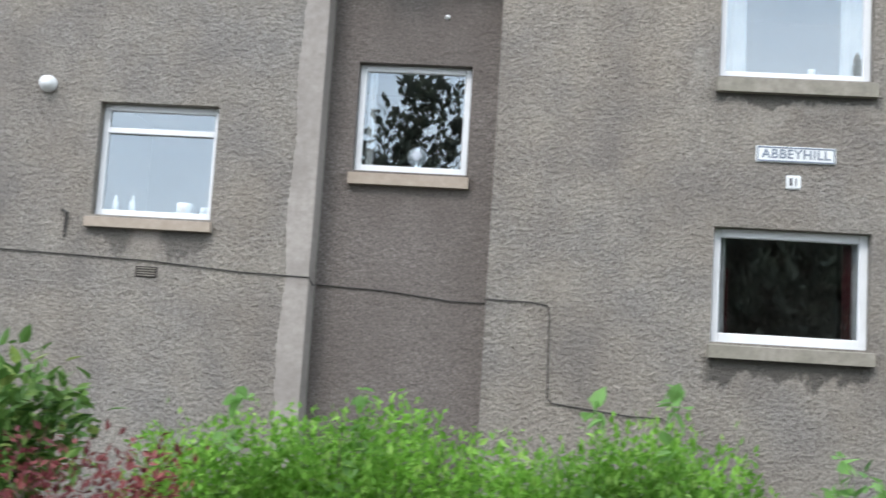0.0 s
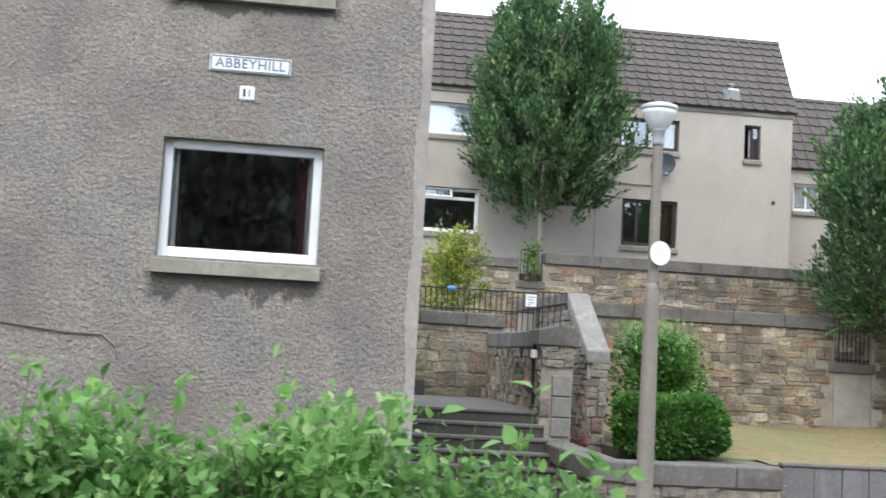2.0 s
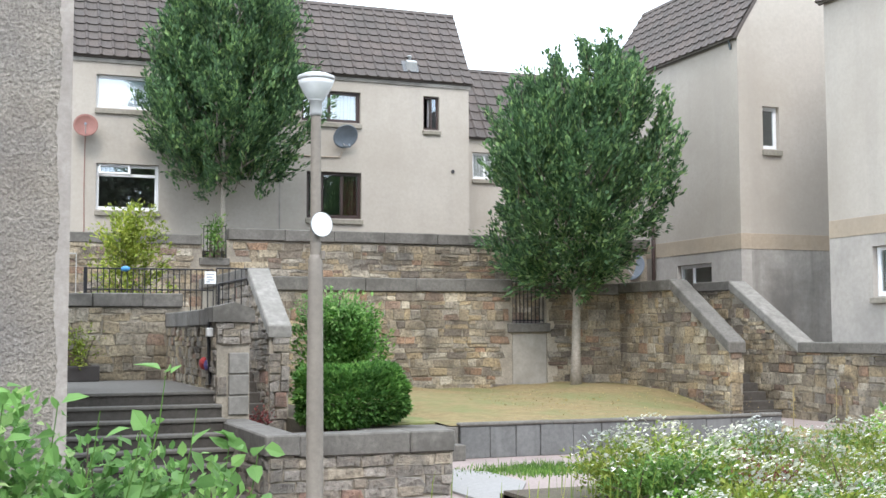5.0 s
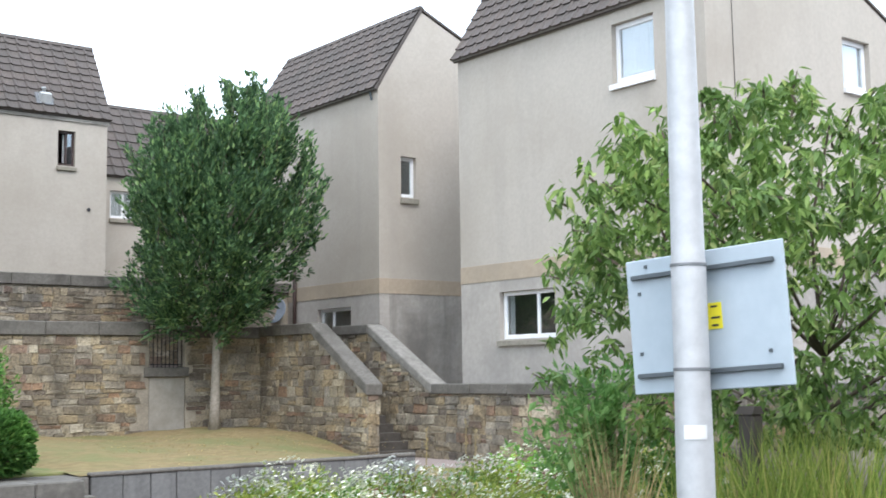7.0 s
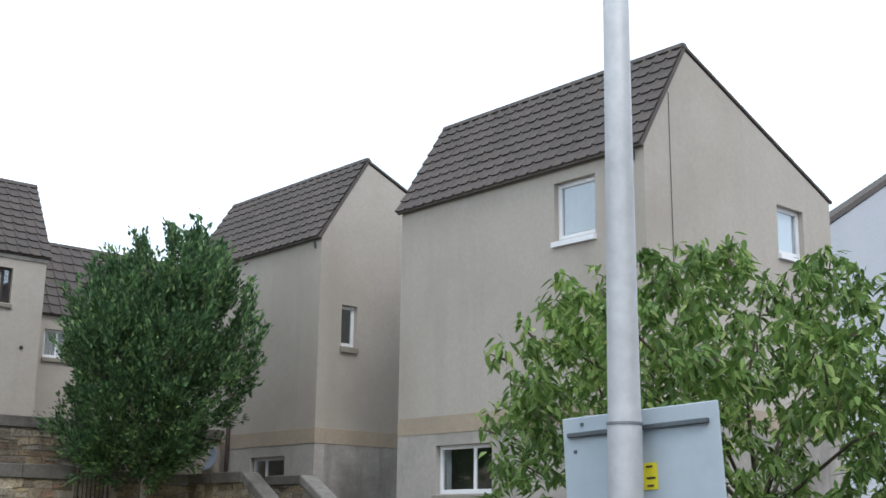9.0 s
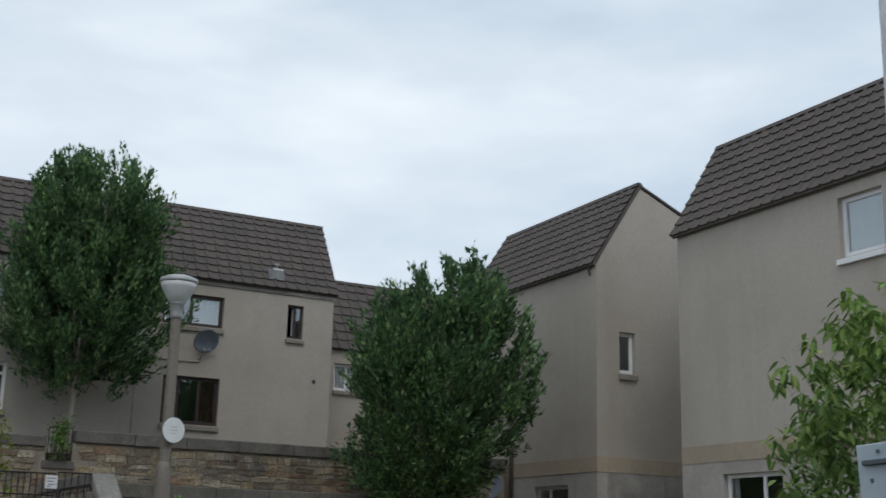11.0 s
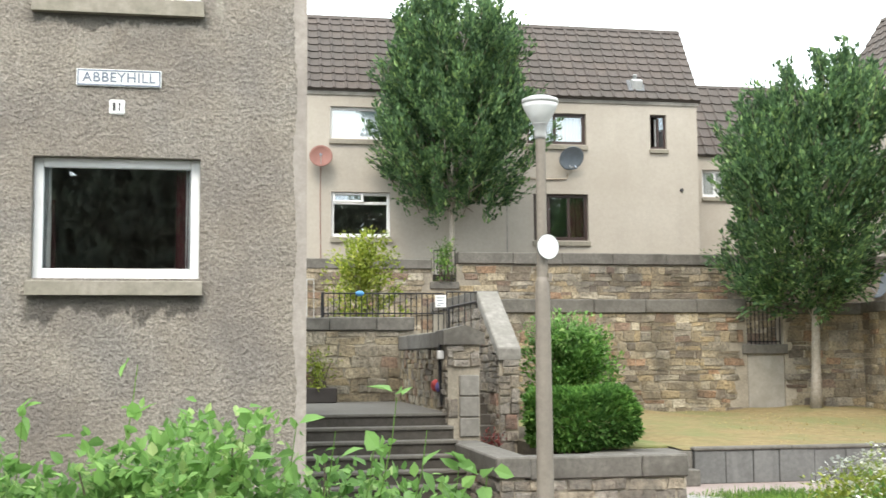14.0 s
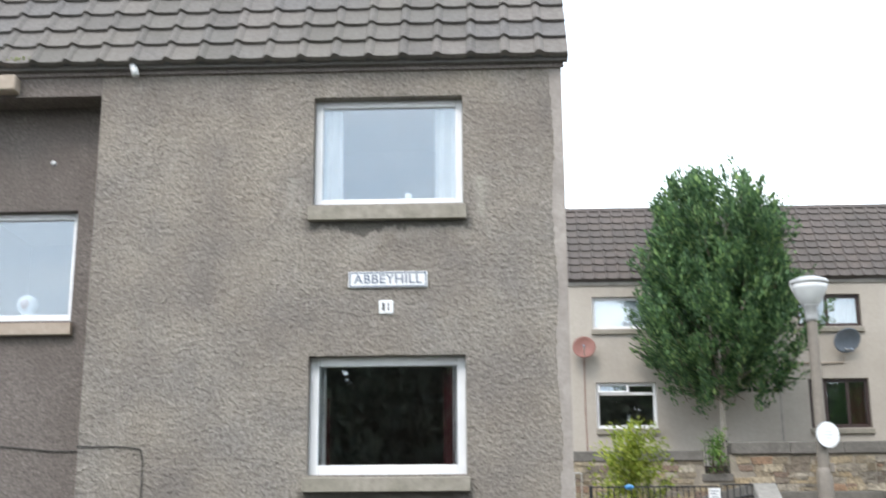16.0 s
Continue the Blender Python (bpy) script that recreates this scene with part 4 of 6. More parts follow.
ragged_strip(-2.14, -1.89, 6.65)
ragged_strip(4.385, 4.495, 6.95)
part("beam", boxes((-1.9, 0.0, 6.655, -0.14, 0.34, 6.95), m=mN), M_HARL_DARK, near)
part("side_wall", boxes((4.17, 0.41, 0.0, 4.47, 7.5, 6.95), m=mN), M_HARL, near)
near_gable = prism([(0.0, 6.95), (1.55, 9.45), (7.5, 6.95)], -4.47, -4.17, Matrix.Rotation(radians(90), 4, "Z"))
bmesh.ops.transform(near_gable, matrix=mN, verts=near_gable.verts)
part("gable", near_gable, M_HARL, near)
tiled_slope(near, mN, -9.0, 4.56, 6.98, -0.10, 2.5, 1.6, M_TILE_GREY, 0.335, 0.30, 11)
gutter(near, mN, -9.0, 4.56, 6.99, -0.02, M_RAIL_DARK, 0.05)
# Fascia toned dark: the shade under the gutter is put into its colour.
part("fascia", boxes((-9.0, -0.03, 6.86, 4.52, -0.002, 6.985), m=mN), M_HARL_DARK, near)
window(near, mN, *H_LW, 0.12, M_FRAME_W, M_SILL_BUFF, [("h", 4.66)], [], 0.13, 0.065, label="white window with a narrow top light")
window(near, mR, *H_MW, 0.10, M_FRAME_W, M_SILL_BUFF, [], [(-1.50, -1.42, 4.5, 5.5, M_CURTAIN_W)], 0.15, 0.07, label="square white window over a buff sill")
window(near, mN, *H_W1, 0.12, M_FRAME_W, M_SILL, [], [(2.10, 2.17, 2.95, 3.92, M_CURTAIN_W), (2.17, 2.21, 2.95, 3.6, M_CURTAIN_RED), (3.29, 3.41, 2.95, 3.88, M_CURTAIN_RED), (3.38, 3.44, 2.95, 3.92, M_CURTAIN_W)], 0.155, 0.085,
       label="wide white window with dark red curtains")
window(near, mN, *H_W2, 0.12, M_FRAME_W, M_SILL, [], [(2.10, 2.30, 5.55, 6.52, M_CURTAIN_W), (3.22, 3.43, 5.55, 6.52, M_CURTAIN_W)], 0.17, 0.075, label="wide white window with net curtains")

# the street sign and the number plate under it
sign = thing("street_sign", (2.77, NEAR_Y - 0.01, 4.62), "white enamel street name plate with dark letters", "sign")
part("plate", boxes((2.39, -0.022, 4.625, 3.15, -0.004, 4.785), bevel=0.006, m=mN), M_WHITE, sign)
part("border", boxes((2.40, -0.026, 4.765, 3.14, -0.0225, 4.778), (2.40, -0.026, 4.632, 3.14, -0.0225, 4.645), (2.40, -0.026, 4.645, 2.412, -0.0225, 4.765), (3.128, -0.026, 4.645, 3.14, -0.0225, 4.765), m=mN), M_FADED, sign)
txt = bpy.data.curves.new("lettering", "FONT")
txt.body, txt.size, txt.extrude, txt.align_x, txt.align_y, txt.space_character = "ABBEYHILL", 0.126, 0.002, "CENTER", "CENTER", 1.08
txt.offset = 0.0012
txt.materials.append(M_FADED)
lettering = new("lettering", txt)
lettering.parent = sign
lettering.matrix_basis = Matrix.Translation((0.0, -0.016, 0.085)) @ Matrix.Rotation(radians(90), 4, "X")
plate = thing("number_plate", (2.755, NEAR_Y - 0.01, 4.37), "small white square house number plate", "sign")
part("plate", boxes((2.685, -0.022, 4.37, 2.825, -0.004, 4.505), bevel=0.012, m=mN), M_WHITE, plate)
part("bar", boxes((2.718, -0.026, 4.40, 2.742, -0.0225, 4.475), m=mN), M_INK, plate)
part("bar", boxes((2.772, -0.026, 4.40, 2.783, -0.0225, 4.475), m=mN), M_INK, plate)

# small fixtures on the block
lamp_w = thing("wall_light", (-4.71, NEAR_Y, 5.05), "round white bulkhead wall light", "wall light")
bm = lathe(bmesh.new(), (0, 0, 0), [(0.085, 0.0), (0.09, 0.03), (0.075, 0.05), (0.07, 0.10), (0.04, 0.13), (0.0015, 0.135)], 18)
bmesh.ops.transform(bm, matrix=Matrix.Translation((-4.71, NEAR_Y, 5.08)) @ Matrix.Rotation(radians(90), 4, "X"), verts=bm.verts)
part("globe", bm, M_WHITE, lamp_w, smooth=True)
vent = thing("air_vent", (-3.52, NEAR_Y, 3.17), "small dark louvred air vent", "vent")
part("frame", boxes((-3.63, -0.012, 3.165, -3.41, 0.002, 3.275), bevel=0.004, m=mN), M_TERRA, vent)
for k in range(4):
    part("slat", boxes((-3.61, -0.022, 3.18 + k * 0.024, -3.43, -0.010, 3.188 + k * 0.024), m=mN), M_SILL, vent)
cable = thing("wall_cable", (0.48, NEAR_Y, 2.2), "dark cable clipped along the roughcast wall", "cable")
cb = bmesh.new()
tube(cb, [(-9.0, NEAR_Y - 0.012, 3.46), (-5.04, NEAR_Y - 0.012, 3.37), (-3.5, NEAR_Y - 0.012, 3.33), (-2.6, NEAR_Y - 0.012, 3.27), (-1.89, NEAR_Y - 0.012, 3.255)], [0.0065] * 5, 6)
tube(cb, [(-1.89, NEAR_Y - 0.012, 3.255), (-1.88, NEAR_Y + 0.2, 3.2), (-1.87, REC_Y - 0.012, 3.22), (-1.2, REC_Y - 0.012, 3.20), (-0.5, REC_Y - 0.012, 3.13), (-0.16, REC_Y - 0.012, 3.13)], [0.0065] * 6, 6)
tube(cb, [(-0.16, REC_Y - 0.02, 3.13), (-0.15, NEAR_Y - 0.012, 3.14), (0.3, NEAR_Y - 0.012, 3.135), (0.46, NEAR_Y - 0.012, 3.11), (0.48, NEAR_Y - 0.012, 3.03), (0.50, NEAR_Y - 0.012, 2.22), (0.54, NEAR_Y - 0.012, 2.18),
          (1.3, NEAR_Y - 0.012, 2.10), (1.6, NEAR_Y - 0.012, 2.10), (1.72, NEAR_Y - 0.012, 2.0), (1.75, NEAR_Y - 0.012, 1.9)], [0.0065] * 11, 6)
part("cable", cb, M_CABLE, cable)
hook = thing("wall_bracket", (-4.4, NEAR_Y, 3.55), "rusty bracket with a short hanging cable", "bracket")
part("strap", tube(bmesh.new(), [(-4.44, NEAR_Y - 0.01, 3.80), (-4.38, NEAR_Y - 0.03, 3.77), (-4.39, NEAR_Y - 0.012, 3.52)], [0.016, 0.018, 0.01], 6), M_CABLE, hook)
eavebox = thing("eave_box", (-1.1, NEAR_Y, 6.70), "pale box fixed below the gutter", "fixture")
part("box", boxes((-1.42, -0.16, 6.68, -0.98, -0.005, 6.84), bevel=0.01, m=mN), M_SILL_BUFF, eavebox)
cctv = thing("gutter_outlet", (0.2, NEAR_Y, 6.82), "short white outlet pipe under the gutter", "fixture")
part("pipe", tube(bmesh.new(), [(0.17, NEAR_Y - 0.09, 6.97), (0.20, NEAR_Y - 0.09, 6.90), (0.22, NEAR_Y - 0.09, 6.83)], [0.032, 0.04, 0.036], 10), M_WHITE, cctv, smooth=True)
spot = thing("soffit_light", (-0.72, REC_Y, 6.05), "tiny round glass light on the recess wall", "light fitting")
bm = lathe(bmesh.new(), (0, 0, 0), [(0.024, 0.0), (0.027, 0.012), (0.012, 0.028), (0.002, 0.03)], 12)
bmesh.ops.transform(bm, matrix=Matrix.Translation((-0.72, REC_Y, 6.07)) @ Matrix.Rotation(radians(90), 4, "X"), verts=bm.verts)
part("lens", bm, M_WHITE, spot, smooth=True)

# things on the sills
for (px_, py_, pz_, kind) in ((-3.98, NEAR_Y + 0.22, 3.85, "bottle"), (-3.80, NEAR_Y + 0.22, 3.85, "bottle"), (-3.26, NEAR_Y + 0.22, 3.85, "tub"), (-3.06, NEAR_Y + 0.22, 3.85, "cup"), (-0.96, REC_Y + 0.22, 4.50, "globe_ornament"), (2.95, NEAR_Y + 0.22, 5.555, "cup")):
    ob = thing(kind, (px_, py_, pz_), {"bottle": "slim white bottle on the window sill", "tub": "squat white tub on the window sill", "cup": "small pale cup on the window sill", "globe_ornament": "round glass ornament on the window sill"}[kind], kind.replace("_", " "))
    pr = {"bottle": [(0.03, 0), (0.032, 0.08), (0.012, 0.12), (0.012, 0.16)], "tub": [(0.075, 0), (0.085, 0.10), (0.08, 0.105)], "cup": [(0.03, 0), (0.036, 0.07), (0.034, 0.075)],
          "globe_ornament": [(0.05, 0), (0.04, 0.02), (0.09, 0.07), (0.105, 0.13), (0.085, 0.19), (0.03, 0.225)]}[kind]
    part("body", lathe(bmesh.new(), (px_, py_, pz_), pr, 14), M_WHITE if kind != "globe_ornament" else M_BLUE_GREY, ob, smooth=True)

# ---- cream houses ----
BACK_Y = 34.3


def roof_back(house, m, u0, u1, d_ridge, v_ridge, d_eave, v_eave, material):
    s = prism([(d_ridge, v_ridge), (d_eave, v_eave), (d_eave, v_eave - 0.06), (d_ridge, v_ridge - 0.06)], u0, u1)
    bmesh.ops.transform(s, matrix=m @ Matrix(((0, 1, 0, 0), (1, 0, 0, 0), (0, 0, 1, 0), (0, 0, 0, 1))), verts=s.verts)
    part("roof_back", s, material, house)


def gable_wall(house, m, u, thick, v0, v_eave, rise, run, d_end, v_end, holes=(), material=None, base=None):
    """An end wall standing at u, from depth 0 to d_end, with its peak behind the eave."""
    mm = m @ Matrix.Translation((u, 0, 0)) @ Matrix.Rotation(radians(90), 4, "Z")
    bm = wall(0.301, d_end, v0, v_eave, [h for h in holes], 0.0, thick)
    bmesh.ops.transform(bm, matrix=mm, verts=bm.verts)
    part("gable_wall", bm, material, house)
    top = prism([(0.0, v_eave), (run - 0.02, v_eave + rise - 0.06), (d_end, v_end - 0.08 if v_end > v_eave + 0.01 else v_end)] + ([(d_end, v_eave)] if v_end - 0.08 > v_eave + 0.01 else []), 0.0, thick, mm)
    part("gable_peak", top, material, house)
    return mm


# the long house at the back
back = thing("house", (11.5, BACK_Y, 4.15), "cream rendered terraced house with a brown tiled mansard roof", "house", "cream houses round the court")
mB = Matrix.Translation((0, BACK_Y, 0))
B_UW, B_LW, B_RU, B_RL, B_SL, B_UL2 = (6.57, 8.15, 8.03, 8.91), (6.60, 8.20, 5.36, 6.58), (12.05, 13.75, 8.03, 8.91), (12.20, 13.78, 5.33, 6.63), (15.64, 16.13, 7.97, 8.95), (3.4, 4.9, 5.45, 6.67)
part("wall", wall(-2.0, 17.05, 4.15, 9.37, [B_UW, B_LW, B_RU, B_RL, B_SL], 0.0, 0.3, mB), M_CREAM, back)
gable_wall(back, mB, 17.05, 0.3, 4.15, 9.37, 2.36, 1.4, 8.0, 9.37, (), M_CREAM)
part("eave_board", boxes((-2.0, -0.04, 9.22, 17.1, -0.003, 9.36), m=mB), M_BASECOURSE, back)
part("downpipe_line", boxes((11.42, -0.006, 4.2, 11.46, 0.0, 9.2), m=mB), M_BASECOURSE, back, "faint upright render joint")
tiled_slope(back, mB, 3.0, 17.13, 9.40, -0.10, 2.36, 1.5, M_TILE, 0.33, 0.27, 21)
roof_back(back, mB, 3.0, 17.1, 1.4, 11.76, 8.2, 9.4, M_TILE)
# Added pale blue-grey panel puts the sky's reflection into the upper left window.
window(back, mB, *B_UW, 0.12, M_FRAME_W, M_SILL, [], [], 0.15, 0.08, label="white window with a pale blue-grey panel behind the glass", blind=(8.12, 8.83, M_BLUE_GREY))
window(back, mB, *B_LW, 0.12, M_FRAME_W, M_SILL, [("h", 6.29), ("v", 7.45, 6.32, 6.50)], [(6.69, 7.40, 6.34, 6.51, M_CURTAIN_W)], 0.15, 0.085, label="white window with an open top light", open_sash=(6.66, 7.46, 6.27, 6.55, "top", -24))
window(back, mB, *B_RU, 0.12, M_FRAME_B, M_SILL, [("v", 12.87)], [(12.93, 13.66, 8.12, 8.85, M_CURTAIN_W), (12.16, 12.51, 8.12, 8.85, M_CURTAIN_W)], 0.15, 0.09, label="dark brown window with white curtains")
window(back, mB, *B_RL, 0.12, M_FRAME_B, M_SILL, [("v", 12.66), ("v", 13.24)], [(13.30, 13.70, 5.43, 6.55, M_CURTAIN_RED)], 0.15, 0.09, label="dark brown three-light window")
window(back, mB, *B_SL, 0.10, M_FRAME_B, M_SILL, [("v", 15.91)], [(15.83, 15.90, 8.07, 8.87, M_CURTAIN_W)], 0.13, 0.06, label="slim dark brown window, half open", glazed_from=15.90)
flue = new("roof_flue")
flue.parent = back
on_roof = mB @ Matrix.Translation((15.28, -0.08, 9.40)) @ Matrix.Rotation(math.atan2(2.36, 1.5), 4, "X")
part("flashing", boxes((-0.25, 0.22, 0.05, 0.25, 0.64, 0.075), bevel=0.01, m=on_roof), M_LEAD, flue, "dull lead flashing")
part("cowl", prism([(0.26, 0.07), (0.58, 0.07), (0.55, 0.20), (0.42, 0.26)], -0.15, 0.15, on_roof @ Matrix(((0, 1, 0, 0), (1, 0, 0, 0), (0, 0, 1, 0), (0, 0, 0, 1)))), M_LAMP_CAP, flue, "pale metal cowl")
part("cap", lathe(bmesh.new(), (15.30, BACK_Y + 0.22, 9.98), [(0.05, 0.0), (0.055, 0.12), (0.075, 0.125), (0.06, 0.16), (0.01, 0.17)], 12), M_LAMP_CAP, flue, smooth=True)

# its lower neighbour, set back
b2 = thing("house", (20.0, 37.0, 4.15), "cream rendered house set back behind its neighbour", "house", "cream houses round the court")
mB2 = Matrix.Translation((0, 37.0, 0))
B2_W = (18.3, 19.2, 7.0, 7.85)
part("wall", wall(17.3, 27.0, 4.15, 8.3, [B2_W], 0.0, 0.3, mB2), M_CREAM, b2)
tiled_slope(b2, mB2, 16.9, 27.0, 8.33, -0.10, 2.45, 1.5, M_TILE, 0.36, 0.36, 22)
window(b2, mB2, *B2_W, 0.12, M_FRAME_W, M_SILL, [("v", 18.75)], [(18.4, 19.1, 7.1, 7.8, M_CURTAIN_W)], 0.13, 0.08, label="white window with net curtains")

# the two houses on the east side of the court
EAST_X = 20.97


def east_house(y_near, y_far, label, ground_z, windows, gable_holes, seed, rise=2.31, run=1.38):
    m = face_w(EAST_X)
    h = thing("house", (EAST_X, (y_near + y_far) / 2, ground_z), label, "house", "cream houses round the court")
    u0, u1 = -y_far, -y_near
    holes = [w[0] for w in windows]
    part("wall", wall(u0, u1, 4.53, 9.34, [q for q in holes if q[2] > 4.6], 0.0, 0.3, m), M_CREAM, h)
    part("base_wall", wall(u0, u1, ground_z, 4.15, [q for q in holes if q[2] < 4.6], 0.0, 0.3, m), M_BASE_LIT, h, "weathered base render below the band, coloured paler for the lit west side")
    part("band", boxes((u0 - 0.0, -0.012, 4.15, u1 + 0.012, 0.3, 4.53), bevel=0.004, m=m), M_BAND, h, "buff painted band")
    up = [q[0] for q in gable_holes]
    mm = gable_wall(h, m, u1, 0.3, 4.53, 9.34, rise, run, 6.5, 9.48, up, M_CREAM)
    bm = wall(0.301, 6.5, ground_z, 4.15, [], 0.0, 0.3)
    bmesh.ops.transform(bm, matrix=mm, verts=bm.verts)
    part("base_gable", bm, M_BASECOURSE, h, "stained grey render below the band")
    g = bmesh.new()
    box(g, EAST_X + 0.3, y_near - 0.012, 4.15, EAST_X + 6.5, y_near + 0.28, 4.53, 0.004)
    part("band", g, M_BAND, h, "buff painted band")
    part("far_wall", boxes((EAST_X + 0.3, y_far - 0.3, ground_z, EAST_X + 6.5, y_far, 9.34)), M_CREAM, h)
    tiled_slope(h, m, u0 - 0.05, u1 + 0.02, 9.37, -0.12, rise, run + 0.12, M_TILE, 0.335, 0.30, seed)
    roof_back(h, m, u0, u1 + 0.03, run - 0.02, 9.39 + rise, 6.6, 9.47, M_TILE)
    gutter(h, m, u0 - 0.05, u1 + 0.03, 9.36, -0.04, M_GUTTER, 0.055)
    part("downpipe_elbow", tube(bmesh.new(), [(EAST_X - 0.08, y_near + 0.25, 9.33), (EAST_X - 0.05, y_near + 0.25, 9.2), (EAST_X - 0.02, y_near + 0.25, 9.08)], [0.03] * 3, 8), M_RAIL_DARK, h)
    for (hole, args) in windows:
        window(h, m, *hole, 0.12, **args)
    mg = Matrix.Translation((0, y_near, 0))
    for (hole, args) in gable_holes:
        window(h, mg, hole[0] + EAST_X, hole[1] + EAST_X, hole[2], hole[3], 0.12, **args)
    return h


W_STD = dict(frame_mat=M_FRAME_W, sill_mat=M_SILL, sill_h=0.14, frame_w=0.085)
h3 = east_house(16.2, 23.42, "cream rendered house with stained grey base and steep tiled roof", 1.2,
                [((-18.55, -17.45, 7.83, 9.04), dict(frame_mat=M_FRAME_W, sill_mat=M_FRAME_W, sill_h=0.14, frame_w=0.1, curtains=[(-18.45, -17.55, 7.98, 8.94, M_CURTAIN_W)], label="white window with net curtains")),
                 ((-22.10, -20.35, 2.86, 3.89), dict(W_STD, bars=[("v", -21.0)], curtains=[(-21.98, -21.8, 2.95, 3.8, M_CURTAIN_W)], label="white two-light window"))],
                [((4.40, 5.40, 7.93, 9.0), dict(frame_mat=M_FRAME_W, sill_mat=M_FRAME_W, sill_h=0.13, frame_w=0.1, blind=(8.03, 8.9, M_BLUE_GREY), label="white window with a pale blue-grey panel behind the glass"))], 31, 2.37, 1.33)
h2 = east_house(26.63, 33.2, "cream rendered house with buff band and steep tiled roof", 1.2,
                [((-29.48, -27.9, 2.9, 3.88), dict(W_STD, bars=[("v", -28.9)], label="white window with a dark interior"))],
                [((0.70, 1.19, 6.62, 7.68), dict(frame_mat=M_FRAME_W, sill_mat=M_SILL, sill_h=0.16, frame_w=0.09, label="slim white window"))], 32)
part("cable", tube(bmesh.new(), [(21.75, 16.19, 10.6), (21.76, 16.19, 9.0), (21.78, 16.19, 6.5)], [0.007] * 3, 6), M_CABLE, h3, "thin cable down the gable")

# the pale house further off
far = thing("house", (40.0, 20.0, 1.2), "pale blue-grey rendered house beyond the court", "house")
part("wall", wall(31.5, 50.0, 1.2, 9.4, [(38.4, 39.6, 8.0, 9.3)], 20.0, 20.3), M_PALE, far)
part("gable", prism([(31.5, 9.4), (40.6, 14.4), (50.0, 9.4)], 20.0, 20.3), M_PALE, far)
part("verge", prism([(31.3, 9.55), (40.6, 14.62), (50.2, 9.55), (50.2, 9.4), (40.6, 14.42), (31.3, 9.4)], 19.93, 20.35), M_TILE, far)
window(far, Matrix.Translation((0, 20.0, 0)), 38.4, 39.6, 8.0, 9.3, 0.1, M_FRAME_W, M_SILL, label="small white window")
window(far, Matrix.Translation((0, 19.88, 0)), 38.3, 39.5, 10.0, 11.2, 0.02, M_FRAME_W, M_SILL, label="small white window", room=False)

# satellite dishes and small fixtures on the back house


def dish(at_, facing, r, material, label):
    d = thing("satellite_dish", at_, label, "satellite dish")
    bm = bmesh.new()
    lathe(bm, (0, 0, 0), [(0.01, 0.0), (r * 0.5, 0.018), (r * 0.85, 0.06), (r, 0.09), (r * 0.99, 0.10), (r * 0.84, 0.072), (r * 0.5, 0.03), (0.01, 0.012)], 22)
    m = look(at_, Vector(at_) - Vector(facing))
    bmesh.ops.transform(bm, matrix=m, verts=bm.verts)
    part("reflector", bm, material, d, smooth=True)
    a = Vector(at_)
    f = Vector(facing).normalized()
    part("arm", tube(bmesh.new(), [a + Vector((0, 0.22, -0.15)), a - Vector((0, 0, r * 0.8)), a + f * 0.4 - Vector((0, 0, r * 0.35))], [0.02, 0.015, 0.012], 6), M_GALV, d)
    part("receiver", tube(bmesh.new(), [a + f * 0.36 - Vector((0, 0, r * 0.3)), a + f * 0.46 - Vector((0, 0, r * 0.36))], [0.03, 0.035], 8), M_DISH_GREY, d)
    return d


dish((6.30, BACK_Y - 0.28, 7.46), (-0.1, -1, 0.25), 0.31, M_DISH_RED, "faded red satellite dish on the cream wall")
dish((13.2, BACK_Y - 0.28, 7.63), (0.1, -1, -0.65), 0.36, M_DISH_GREY, "grey satellite dish under the window")
dish((20.62, 31.0, 3.9), (-1, -0.4, 0.3), 0.36, M_DISH_GREY, "grey satellite dish beside the house")
conduit = thing("wall_conduit", (12.3, BACK_Y, 7.0), "short pale conduit under the grey dish", "conduit")
part("pipe", tube(bmesh.new(), [(11.55, BACK_Y - 0.03, 7.06), (12.6, BACK_Y - 0.03, 7.03), (13.15, BACK_Y - 0.03, 7.05), (13.2, BACK_Y - 0.05, 7.2)], [0.022] * 4, 6), M_SILL_BUFF, conduit)
dcable = thing("dish_cable", (6.32, BACK_Y, 5.5), "thin reddish cable down the wall", "cable")
part("cable", tube(bmesh.new(), [(6.31, BACK_Y - 0.012, 7.3), (6.30, BACK_Y - 0.012, 6.0), (6.32, BACK_Y - 0.012, 4.6)], [0.012] * 3, 5), M_DISH_RED, dcable)
hole = thing("wall_outlet", (16.54, BACK_Y, 6.76), "small round dark outlet in the wall", "outlet")
bm = lathe(bmesh.new(), (0, 0, 0), [(0.05, 0.0), (0.052, 0.03), (0.03, 0.034)], 12)
bmesh.ops.transform(bm, matrix=Matrix.Translation((16.54, BACK_Y - 0.001, 6.80)) @ Matrix.Rotation(radians(90), 4, "X"), verts=bm.verts)
part("ring", bm, M_INK, hole)
moss = thing("moss_clump", (-1.0, NEAR_Y - 0.1, 6.99), "yellowish moss clump growing in the gutter", "moss")
rm_ = np.random.default_rng(44)
v, f = leaves(np.array([[-1.0, NEAR_Y - 0.09, 6.985]]) + rm_.normal(0, 1, (160, 3)) * np.array([[0.11, 0.02, 0.012]]), np.tile((0, -0.3, 1.0), (160, 1)), 0.05, rm_, 0.4)
soup("moss", v, f, M_LEAF_YELLOW, moss)
